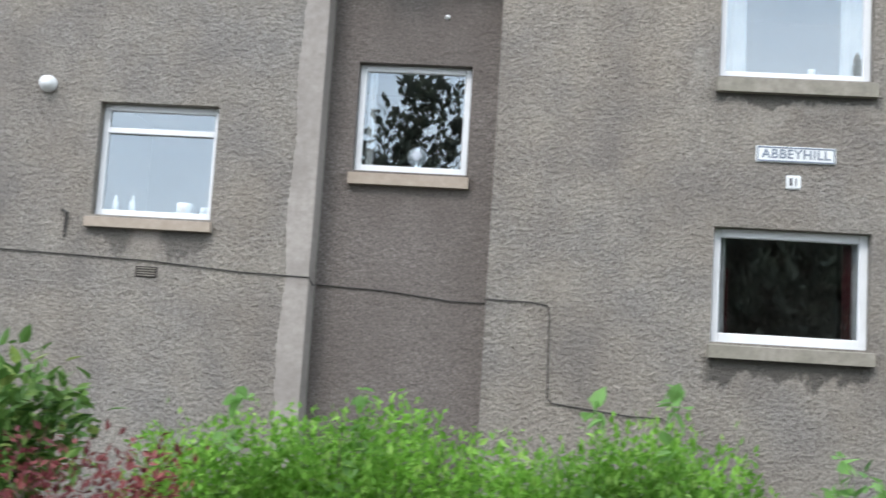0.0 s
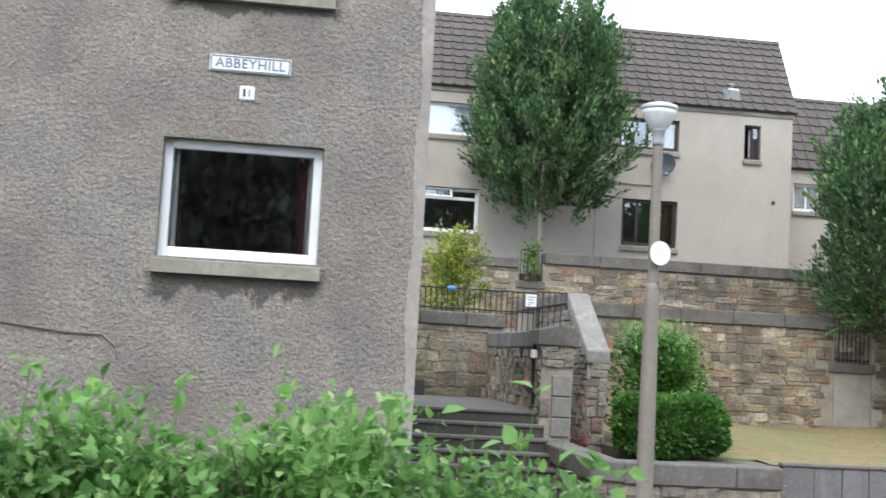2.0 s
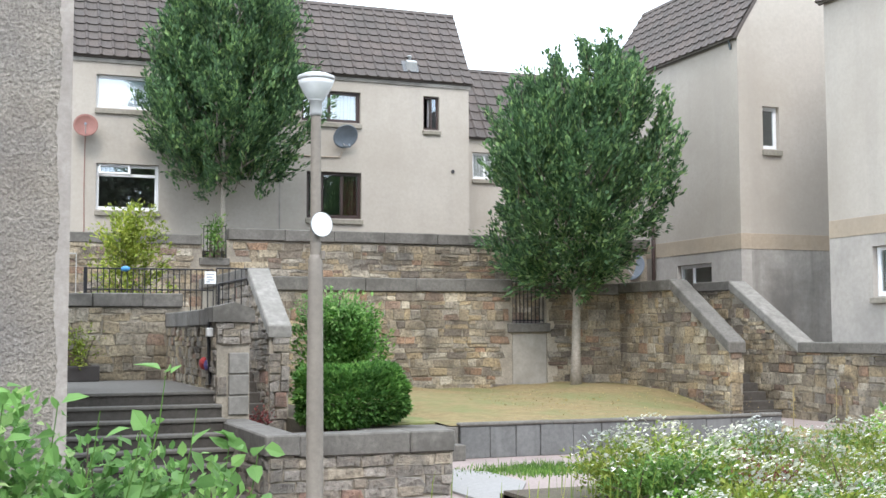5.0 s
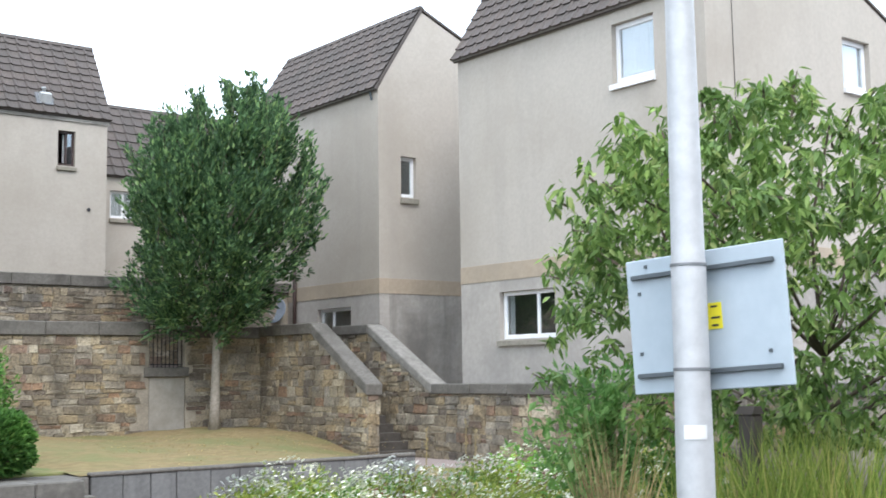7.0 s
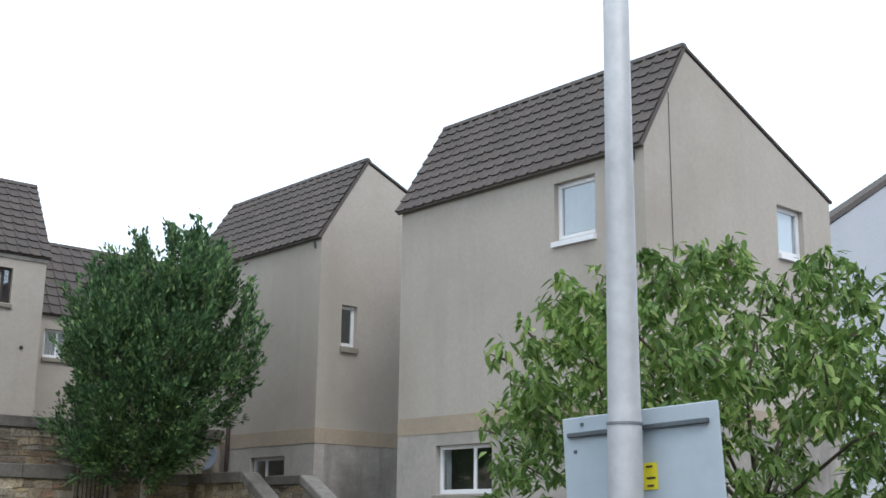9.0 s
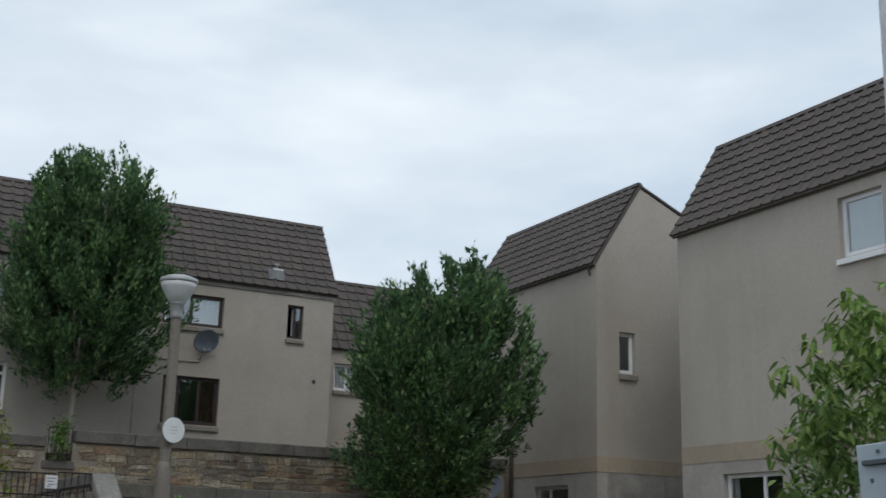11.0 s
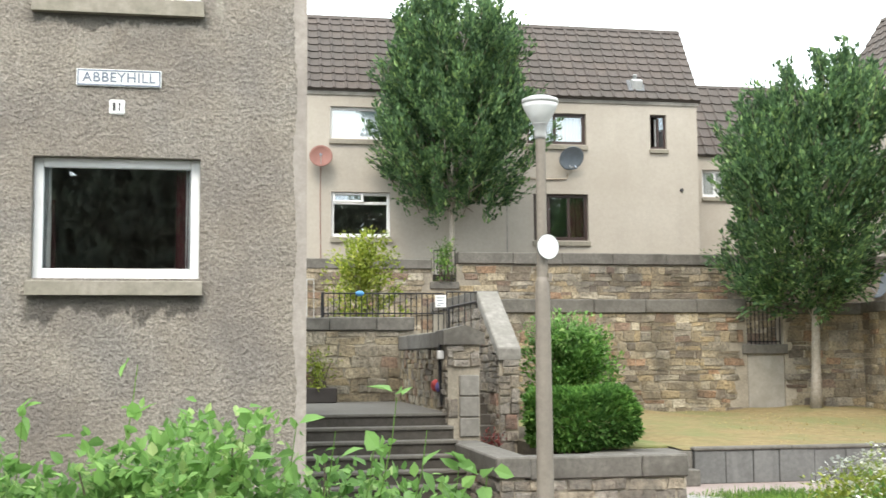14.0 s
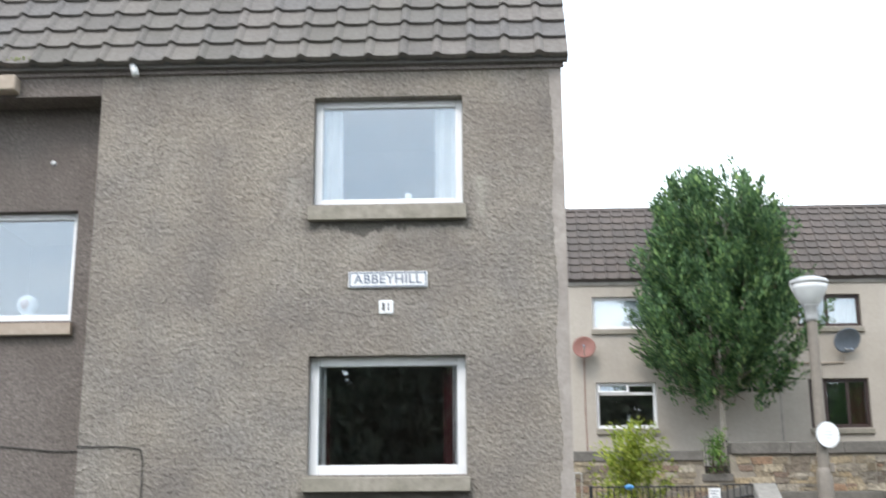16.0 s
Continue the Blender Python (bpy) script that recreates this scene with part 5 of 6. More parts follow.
part("downpipe", tube(bmesh.new(), [(EAST_X - 0.07, 30.55, 2.0), (EAST_X - 0.07, 30.55, 4.0), (EAST_X - 0.07, 30.55, 6.1)], [0.05] * 3, 10), M_FRAME_B, h2, "dark brown downpipe", smooth=True)
# ---- stone walls, steps and railings of the court ----
SOUTH = lambda y: Matrix.Translation((0, y, 0))


def stone_wall(at_, label):
    return thing("stone_wall", at_, label, "wall", "rubble walls of the court", "structure")


def slope_coping(parent, x0, x1, ya, za, yb, zb, h, material):
    """A sloping coping along y, between (ya, za) and (yb, zb)."""
    bm = prism([(ya, za), (yb, zb), (yb, zb + h), (ya, za + h)], x0, x1, Matrix(((0, 1, 0, 0), (1, 0, 0, 0), (0, 0, 1, 0), (0, 0, 0, 1))))
    bmesh.ops.bevel(bm, geom=bm.edges[:], offset=0.02, segments=1, affect="EDGES")
    part("slope_coping", bm, material, parent, "pale sloping coping")


def core(parent, poly, d0, d1, m):
    part("mortar", prism(poly, d0, d1, m), M_MORTAR, parent)


YZ = Matrix(((0, 1, 0, 0), (1, 0, 0, 0), (0, 0, 1, 0), (0, 0, 0, 1)))

# back wall of the landing and the wall along the broad steps
wA = stone_wall((5.7, 23.4, 1.36), "rubble sandstone wall behind the landing with a grey coping")
core(wA, [(4.5, 0.9), (7.2, 0.9), (7.2, 2.6), (4.5, 2.6)], 0.006, 0.4, SOUTH(23.4))
rubble(wA, SOUTH(23.4), 4.5, 6.88, 1.36, 2.6, M_STONE, 41, (0.13, 0.52), (0.10, 0.27))
copings(wA, SOUTH(23.4), 4.5, 7.1, 2.6, -0.06, 0.46, 0.24, M_COPE, 0.95, 2)
wB = stone_wall((7.0, 21.0, 1.36), "rubble wall along the landing with a grey coping")
core(wB, [(-23.4, 0.2), (-19.25, 0.2), (-19.25, 2.25), (-23.4, 2.25)], 0.006, 0.35, face_w(6.85))
rubble(wB, face_w(6.85), -23.4, -19.25, 1.2, 2.25, M_STONE, 42, (0.13, 0.36), (0.11, 0.23))
copings(wB, face_w(6.85), -23.4, -19.25, 2.25, -0.05, 0.42, 0.25, M_COPE, 1.2, 3)
pier = stone_wall((7.03, 18.95, 0.2), "square rubble pier with pale dressed stones and a concrete cap")
core(pier, [(6.808, 0.2), (7.26, 0.2), (7.26, 2.3), (6.808, 2.3)], 0.006, 0.48, SOUTH(18.7))
rubble(pier, SOUTH(18.7), 6.80, 7.27, 0.2, 2.3, M_STONE_GREY, 43, (0.18, 0.34), (0.16, 0.3), skip=[(6.96, 7.25, 1.02, 1.9)])
rubble(pier, face_w(6.80), -19.25, -18.72, 0.2, 2.3, M_STONE_GREY, 44, (0.2, 0.4), (0.15, 0.28))
for z0, z1 in ((1.03, 1.29), (1.30, 1.58), (1.59, 1.88)):
    part("dressed_stone", boxes((6.965, -0.03, z0, 7.245, 0.08, z1), bevel=0.015, m=SOUTH(18.7)), M_COPE_PALE, pier, "pale dressed block")
part("cap", prism([(6.74, 2.3), (7.32, 2.3), (7.32, 2.46), (7.05, 2.57), (6.74, 2.50)], 18.64, 19.32), M_COPE, pier, "grey concrete cap")

# low walls round the planting bed
wC = stone_wall((7.0, 17.2, 0.0), "low rubble wall beside the broad steps with a thick coping")
core(wC, [(-18.7, 0.0), (-15.8, 0.0), (-15.8, 0.75), (-18.7, 0.75)], 0.006, 0.3, face_w(6.85))
rubble(wC, face_w(6.85), -18.7, -15.8, 0.0, 0.75, M_STONE_GREY, 45, (0.15, 0.42), (0.11, 0.21))
copings(wC, face_w(6.85), -18.7, -15.74, 0.75, -0.05, 0.36, 0.235, M_COPE, 1.5, 4)
wD = stone_wall((8.0, 15.8, 0.0), "low rubble wall in front of the planting bed")
core(wD, [(6.86, 0.0), (9.1, 0.0), (9.1, 0.72), (6.86, 0.72)], 0.006, 0.3, SOUTH(15.8))
rubble(wD, SOUTH(15.8), 6.86, 9.1, 0.0, 0.72, M_STONE_GREY, 46, (0.16, 0.48), (0.11, 0.22))
copings(wD, SOUTH(15.8), 7.2, 9.12, 0.72, -0.05, 0.34, 0.255, M_COPE, 1.3, 5)
core(wD, [(-19.5, 0.0), (-16.1, 0.0), (-16.1, 0.55), (-19.5, 0.55)], -0.05, 0.25, face_w(8.85))

# broad steps up to the landing
stairs = thing("broad_steps", (5.65, 17.5, 0.0), "worn broad stone steps up to a landing", "steps", kind="structure")
for k in range(9):
    y0, z1 = 18.75 - 0.30 * k, 1.36 - 0.168 * k
    if z1 < 0.03:
        break
    back_y = 23.4 if k == 0 else y0 + 0.31
    # Dark riser under a lighter tread, shading carried by the two colours.
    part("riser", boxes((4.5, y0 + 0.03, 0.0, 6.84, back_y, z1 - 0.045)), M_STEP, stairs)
    part("tread", boxes((4.5, y0, z1 - 0.044, 6.84, back_y - 0.002, z1), bevel=0.008), M_STEP_TOP, stairs, "tread with its lit top coloured lighter")

# narrow flight and its sloping parapet
wG = stone_wall((8.47, 24.0, 0.5), "rubble parapet wall with a pale sloping coping")
gp = [(22.0, 0.3), (28.4, 0.3), (28.4, 3.1), (23.6, 3.1), (22.0, 2.1)]
core(wG, gp, 8.308, 8.63, YZ)
g_top = lambda u: 3.1 if -u > 23.6 else 2.1 + (-u - 22.0) / 1.6 * 1.0
rubble(wG, face_w(8.30), -26.5, -22.02, 0.5, g_top, M_STONE_GREY, 47, (0.16, 0.4), (0.12, 0.22))
rubble(wG, SOUTH(21.98), 8.30, 8.64, 0.5, 2.12, M_STONE_GREY, 48, (0.18, 0.36), (0.16, 0.28))
slope_coping(wG, 8.27, 8.67, 21.93, 2.06, 23.6, 3.1, 0.22, M_COPE_PALE)
copings(wG, face_w(8.24), -28.4, -23.62, 3.1, 0.0, 0.46, 0.22, M_COPE, 1.2, 6)
flight = thing("narrow_steps", (7.8, 21.5, 0.7), "narrow stone steps between rubble walls", "steps", kind="structure")
for k in range(10):
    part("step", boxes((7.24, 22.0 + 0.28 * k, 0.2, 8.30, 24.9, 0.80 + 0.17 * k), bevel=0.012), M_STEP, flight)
part("landing", boxes((7.24, 24.9, 0.2, 8.30, 28.4, 2.42)), M_STEP, flight)

# tall terrace wall with the railed opening and blocked hatch
wH = stone_wall((13.5, 28.4, 0.8), "tall coursed rubble retaining wall with a dark concrete coping")
part("mortar", wall(8.6, 18.62, 0.3, 3.1, [(15.68, 16.61, 0.80, 2.14), (15.69, 16.60, 2.37, 3.1)], 0.006, 0.4, SOUTH(28.4)), M_MORTAR, wH)
rubble(wH, SOUTH(28.4), 8.64, 18.62, 0.72, 3.1, M_STONE, 49, (0.12, 0.50), (0.09, 0.27), skip=[(15.56, 16.68, 2.13, 2.38), (15.66, 16.62, 0.5, 3.2)])
copings(wH, SOUTH(28.4), 8.64, 15.66, 3.1, -0.08, 0.46, 0.31, M_COPE, 1.25, 7)
copings(wH, SOUTH(28.4), 16.62, 18.7, 3.06, -0.08, 0.46, 0.28, M_COPE, 1.1, 8)
part("lintel", boxes((15.56, -0.05, 2.15, 16.68, 0.4, 2.37), bevel=0.015, m=SOUTH(28.4)), M_COPE, wH, "dark concrete lintel")
part("hatch", boxes((15.70, 0.03, 0.78, 16.60, 0.09, 2.145), bevel=0.01, m=SOUTH(28.4)), M_HATCH, wH, "plain grey blocking panel")


def railing(at_, p0, p1, z0, z1, n, label, post=False, top_bar=True, r=0.0085):
    """Upright bars between p0 and p1 (x, y) from z0 to z1."""
    t = thing("railing", at_, label, "railing", "iron railings")
    metal = M_IRON_PALE if "pale" in label else M_IRON
    for k in range(n + 1):
        s = k / n
        x, y = p0[0] + (p1[0] - p0[0]) * s, p0[1] + (p1[1] - p0[1]) * s
        lo = z0(x) if callable(z0) else z0
        part("bar", boxes((x - r, y - r, lo, x + r, y + r, z1)), metal, t)
    d = Vector((p1[0] - p0[0], p1[1] - p0[1], 0)).normalized()
    for z in ([z1] if top_bar else []) + [(z0(p0[0]) if callable(z0) else z0) + 0.07]:
        bm = bmesh.new()
        tube(bm, [(p0[0], p0[1], z), (p1[0], p1[1], z)], [0.013, 0.013], 6)
        part("rail", bm, metal, t)
    if post:
        part("post", boxes((p0[0] - 0.03, p0[1] - 0.03, z0(p0[0]) if callable(z0) else z0, p0[0] + 0.03, p0[1] + 0.03, z1 + 0.02), bevel=0.006), M_IRON, t)
    return t


railing((16.15, 28.55, 2.37), (15.74, 28.52), (16.56, 28.52), 2.37, 3.37, 8, "black iron railing in the wall opening")
railing((6.4, 23.58, 2.84), (5.48, 23.58), (7.66, 23.58), lambda x: 2.84 if x < 7.1 else 2.42, 3.27, 22, "black iron railing on the landing wall", True)
railing((4.85, 25.6, 1.9), (4.6, 27.2), (5.6, 27.2), 1.9, 3.75, 7, "pale grey iron railing by the upper path")
railing((8.1, 23.7, 2.4), (7.72, 23.62), (8.28, 23.62), 2.42, 3.3, 5, "black iron railing beside the narrow steps")
railing((9.05, 30.98, 3.95), (8.80, 30.98), (9.32, 30.98), 3.96, 4.72, 6, "black iron railing with ivy in the upper wall")
hand = thing("handrail", (7.9, 23.0, 2.4), "dark sloping iron handrail", "handrail")
part("rail", tube(bmesh.new(), [(7.74, 23.5, 3.02), (8.22, 23.42, 3.12)], [0.016, 0.016], 8), M_IRON, hand)
part("post", tube(bmesh.new(), [(7.74, 23.5, 2.36), (7.74, 23.5, 3.02)], [0.022, 0.022], 8), M_IRON, hand)

# east side wall, steps and the long wall below the houses
IY, IZ = 23.75, 1.72
wI = stone_wall((18.78, 25.9, 0.4), "rubble wall stepping down beside the steps with a sloping coping")
core(wI, [(IY + 0.02, 0.1), (28.4, 0.1), (28.4, 3.1), (25.95, 3.1), (IY + 0.02, IZ)], 18.608, 18.90, YZ)
i_top = lambda u: 3.1 if -u > 25.95 else IZ + (-u - IY) / (25.95 - IY) * (3.1 - IZ)
rubble(wI, face_w(18.6), -28.36, -IY - 0.04, 0.35, i_top, M_STONE, 50, (0.12, 0.48), (0.09, 0.26))
rubble(wI, SOUTH(IY), 18.6, 18.91, 0.2, IZ, M_STONE, 51, (0.18, 0.36), (0.15, 0.28))
copings(wI, face_w(18.52), -28.4, -25.95, 3.1, 0.0, 0.44, 0.25, M_COPE, 1.2, 9)
slope_coping(wI, 18.52, 18.96, IY - 0.05, IZ - 0.03, 25.95, 3.1, 0.25, M_COPE)
wJ = stone_wall((20.2, 20.0, 0.2), "long rubble wall below the houses with a sloping pale coping")
core(wJ, [(9.0, 0.0), (27.2, 0.0), (27.2, 3.1), (25.7, 3.1), (23.28, 1.70), (9.0, 1.70)], 20.008, 20.3, YZ)
j_top = lambda u: 3.1 if -u > 25.7 else (1.70 if -u < 23.28 else 1.70 + (-u - 23.28) / 2.42 * 1.40)
rubble(wJ, face_w(20.0), -27.2, -13.0, 0.2, j_top, M_STONE, 52, (0.12, 0.52), (0.09, 0.28))
copings(wJ, face_w(19.94), -23.28, -9.0, 1.70, 0.0, 0.46, 0.22, M_COPE, 1.3, 10)
copings(wJ, face_w(19.94), -27.2, -25.7, 3.1, 0.0, 0.46, 0.22, M_COPE, 1.3, 11)
slope_coping(wJ, 19.94, 20.40, 23.25, 1.69, 25.7, 3.1, 0.22, M_COPE_PALE)
steps2 = thing("side_steps", (19.5, 24.5, 0.2), "narrow worn stone steps between rubble walls", "steps", kind="structure")
for k in range(12):
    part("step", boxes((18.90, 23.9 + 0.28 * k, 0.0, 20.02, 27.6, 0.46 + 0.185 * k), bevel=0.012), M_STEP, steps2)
court = part("court_floor", boxes((18.55, 9.0, 0.004, 20.02, 24.2, 0.30), (15.4, 14.2, 0.004, 18.55, 19.55, 0.30)), M_PAVE)
tagged(court, "paving at the foot of the side steps", "pavement", kind="structure")

# upper wall before the back house
wK = stone_wall((14.0, 31.0, 2.4), "long pale rubble wall below the back house with a dark coping")
part("mortar", wall(4.4, 21.2, 1.9, 4.4, [(8.77, 9.36, 3.96, 4.4)], 0.006, 0.32, SOUTH(31.0)), M_MORTAR, wK)
rubble(wK, SOUTH(31.0), 4.4, 18.2, 2.45, 4.40, M_STONE, 53, (0.14, 0.62), (0.10, 0.30), skip=[(8.75, 9.38, 3.8, 4.5)])
copings(wK, SOUTH(31.0), 9.38, 21.2, 4.40, -0.08, 0.4, 0.28, M_COPE, 1.4, 12)
copings(wK, SOUTH(31.0), 4.4, 8.75, 4.26, -0.06, 0.4, 0.24, M_COPE, 1.2, 13)
part("lintel", boxes((8.70, -0.05, 3.78, 9.42, 0.36, 3.955), bevel=0.012, m=SOUTH(31.0)), M_COPE, wK)

# slab edge of the lawn, its two low steps
wL = thing("slab_edging", (14.5, 19.6, 0.2), "low edging of upright grey concrete slabs", "edging", kind="structure")
x_, rs = 10.74, random.Random(9)
while x_ < 16.5:
    w_ = rs.uniform(0.42, 0.60)
    part("slab", boxes((x_ + 0.006, 19.58 + rs.uniform(-0.008, 0.008), 0.2, x_ + w_ - 0.006, 19.68, 0.69), bevel=0.008), M_SLAB, wL)
    x_ += w_
X_END = x_
for k in range(2):
    part("slab", boxes((X_END - 0.10, 19.70 + 0.5 * k, 0.2, X_END - 0.002, 20.19 + 0.5 * k, 0.60), bevel=0.008), M_SLAB, wL)
copings(wL, SOUTH(19.6), 10.72, X_END, 0.69, -0.05, 0.12, 0.06, M_COPE, 1.8, 14)
low = thing("low_steps", (10.1, 19.6, 0.2), "two low dark steps up to the lawn", "steps", kind="structure")
part("step", boxes((9.2, 19.3, 0.2, 10.72, 20.3, 0.44), bevel=0.012), M_COPE, low)
part("step", boxes((9.2, 19.6, 0.2, 10.72, 20.3, 0.69), bevel=0.012), M_COPE, low)

# ---- street lamp, sign post ----
LX, LY = 6.845, 13.80
lamp = thing("street_lamp", (LX, LY, 0.0), "slim brown-grey lamp post with a milky bowl lantern", "street lamp")
part("lower_post", lathe(bmesh.new(), (LX, LY, 0), [(0.10, 0.0), (0.10, 0.3), (0.086, 0.34), (0.084, 1.3), (0.075, 2.7), (0.07, 2.86), (0.052, 2.92)], 16), M_POLE, lamp, smooth=True)
part("upper_post", lathe(bmesh.new(), (LX, LY, 0), [(0.055, 2.9), (0.055, 2.91), (0.052, 3.6), (0.050, 4.36), (0.05, 4.38)], 16), M_POLE, lamp, smooth=True)
part("collar", lathe(bmesh.new(), (LX, LY, 0), [(0.058, 4.30), (0.062, 4.33), (0.062, 4.44), (0.085, 4.455)], 16), M_LAMP_CAP, lamp, smooth=True)
part("bowl", lathe(bmesh.new(), (LX, LY, 0), [(0.062, 4.45), (0.09, 4.475), (0.132, 4.54), (0.166, 4.61), (0.181, 4.66)], 28), M_LAMP_BOWL, lamp, "milky ribbed bowl", smooth=True)
part("canopy", lathe(bmesh.new(), (LX, LY, 0), [(0.182, 4.655), (0.188, 4.675), (0.180, 4.70), (0.12, 4.725), (0.02, 4.735)], 28), M_LAMP_CAP, lamp, "shallow grey canopy", smooth=True)
part("door_lug", boxes((LX + 0.045, LY - 0.06, 2.86, LX + 0.085, LY - 0.02, 2.95), bevel=0.006), M_POLE, lamp)
disc_t = thing("round_sign", (LX + 0.03, LY - 0.09, 3.21), "small round white sign on the lamp post", "sign")
bm = lathe(bmesh.new(), (0, 0, 0), [(0.001, 0.0), (0.118, 0.0), (0.121, 0.004), (0.118, 0.010), (0.001, 0.0102)], 32)
bmesh.ops.transform(bm, matrix=Matrix.Translation((LX + 0.035, LY - 0.095, 3.205)) @ Matrix.Rotation(radians(16), 4, "Z") @ Matrix.Rotation(radians(90), 4, "X"), verts=bm.verts)
part("disc", bm, M_WHITE, disc_t)
bm = lathe(bmesh.new(), (0, 0, 0), [(0.119, -0.004), (0.125, -0.002), (0.125, 0.006), (0.119, 0.008)], 32)
bmesh.ops.transform(bm, matrix=Matrix.Translation((LX + 0.035, LY - 0.092, 3.205)) @ Matrix.Rotation(radians(16), 4, "Z") @ Matrix.Rotation(radians(90), 4, "X"), verts=bm.verts)
part("rim", bm, M_RAIL_DARK, disc_t)
for zz, ww in ((3.235, 0.06), (3.205, 0.075), (3.175, 0.05)):
    part("faded_bar", boxes((-ww / 2, -0.0125, zz - 0.006, ww / 2, -0.0108, zz + 0.006), m=Matrix.Translation((LX + 0.035, LY - 0.095, 0)) @ Matrix.Rotation(radians(16), 4, "Z")), M_LAMP_BOWL, disc_t)

PXY = (7.405, 5.405)
post = thing("sign_post", (PXY[0], PXY[1], 0.0), "tall galvanised steel post", "post")
part("pole", lathe(bmesh.new(), (PXY[0], PXY[1], 0), [(0.078, 0.0), (0.076, 1.2), (0.074, 1.80), (0.070, 2.1), (0.069, 2.55), (0.066, 2.58), (0.058, 3.6), (0.052, 5.2), (0.02, 5.22)], 28), M_GALV, post, smooth=True)
lab = bmesh.new()
lab_rows = [[lab.verts.new((PXY[0] + 0.0762 * math.cos(radians(a)), PXY[1] + 0.0762 * math.sin(radians(a)), z)) for a in range(190, 261, 10)] for z in (1.865, 1.92)]
for q in range(7):
    lab.faces.new((lab_rows[0][q], lab_rows[0][q + 1], lab_rows[1][q + 1], lab_rows[1][q]))
part("torn_label", lab, M_WHITE, post, "torn white label")
mS = Matrix.Translation((7.51, 5.415, 2.33)) @ Matrix.Rotation(radians(-81.9), 4, "Z") @ Matrix.Rotation(radians(-3.2), 4, "Y")
back_sign = thing("road_sign", (7.51, 5.415, 2.05), "plain grey back of a road sign clamped to the post", "road sign")
part("panel", boxes((-0.364, 0.0, -0.28, 0.364, 0.012, 0.28), bevel=0.004, m=mS), M_SIGNBACK, back_sign)
for zz in (-0.205, 0.205):
    part("channel", boxes((-0.33, -0.024, zz - 0.010, 0.325, -0.001, zz + 0.010), bevel=0.003, m=mS), M_RAIL_DARK, back_sign, "dark mounting channel")
    part("strap", lathe(bmesh.new(), (PXY[0], PXY[1], 2.34 + zz), [(0.0712, -0.006), (0.0732, -0.005), (0.0732, 0.005), (0.0705, 0.006)], 24), M_BAND_STEEL, back_sign, "dark steel strap")
part("sticker", boxes((0.005, -0.0035, -0.04, 0.078, -0.001, 0.065), m=mS), M_YELLOW, back_sign, "yellow sticker with small dark marks")
for zz, wa in ((0.05, 0.03), (0.005, 0.04), (-0.025, 0.03)):
    part("mark", boxes((0.030, -0.005, zz - 0.004, 0.030 + wa, -0.0037, zz + 0.004), m=mS), M_INK, back_sign)
for ux, uz in ((-0.32, -0.12), (0.27, -0.15), (-0.31, 0.13), (-0.27, 0.24)):
    part("rivet", boxes((ux, -0.006, uz, ux + 0.014, -0.001, uz + 0.014), m=mS), M_RAIL_DARK, back_sign)

stake = thing("timber_post", (9.71, 6.9, 0.42), "dark weathered timber post in the long grass", "post")
part("shaft", boxes((9.71 - 0.055, 6.845, 0.42, 9.71 + 0.055, 6.955, 1.86), bevel=0.012), M_TERRA, stake)
part("top", prism([(9.71 - 0.06, 1.862), (9.71 + 0.06, 1.862), (9.71 + 0.03, 1.91), (9.71 - 0.03, 1.91)], 6.84, 6.96), M_TERRA, stake)

# ---- small things on the landing ----
notice = thing("notice", (7.62, 23.54, 3.03), "small white notice fixed to the railing", "notice")
part("sheet", boxes((7.50, 23.545, 3.02, 7.70, 23.555, 3.24), bevel=0.002), M_WHITE, notice)
for zz, x0, x1 in ((3.19, 7.53, 7.67), (3.14, 7.53, 7.64), (3.09, 7.55, 7.66), (3.055, 7.53, 7.60)):
    part("bar", boxes((x0, 23.541, zz - 0.008, x1, 23.5445, zz + 0.008)), M_DISH_GREY, notice)
pl = thing("wall_lamp", (6.76, 18.95, 2.12), "white box lamp on a dark pipe beside the pier", "wall lamp")
part("housing", boxes((6.70, 18.86, 2.10, 6.79, 18.98, 2.22), bevel=0.012), M_WHITE, pl)
part("pipe", tube(bmesh.new(), [(6.76, 18.98, 2.35), (6.74, 18.99, 2.2), (6.76, 18.99, 1.75), (6.77, 18.99, 1.45)], [0.02, 0.024, 0.024, 0.02], 8), M_IRON, pl)
bag = thing("hanging_bag", (6.72, 19.6, 1.62), "small crumpled red and blue bag hung on the wall", "bag")
bm = bmesh.new()
bmesh.ops.create_icosphere(bm, subdivisions=2, radius=0.1)
for v in bm.verts:
    v.co = Vector((v.co.x * 0.6, v.co.y * 1.2, v.co.z * 0.9)) * (1 + 0.18 * noise.noise(v.co * 14))
bmesh.ops.translate(bm, vec=(6.78, 19.55, 1.72), verts=bm.verts)
part("bag", bm, plain("red_cloth", (0.42, 0.05, 0.05), 0.8), bag)
bm = bmesh.new()
bmesh.ops.create_icosphere(bm, subdivisions=2, radius=0.06)
for v in bm.verts:
    v.co = Vector((v.co.x * 0.6, v.co.y, v.co.z * 1.2)) * (1 + 0.18 * noise.noise(v.co * 20))
bmesh.ops.translate(bm, vec=(6.79, 19.38, 1.70), verts=bm.verts)
part("flap", bm, plain("violet_cloth", (0.13, 0.11, 0.32), 0.8), bag)
trough = thing("planter_trough", (5.35, 23.1, 1.36), "dark wooden planter trough on the landing", "planter")
part("trough", boxes((5.0, 22.95, 1.36, 5.68, 23.28, 1.62), bevel=0.015), M_TERRA, trough)
blue = thing("plastic_ball", (6.10, 23.55, 3.22), "bright blue plastic toy caught on the railing", "toy")
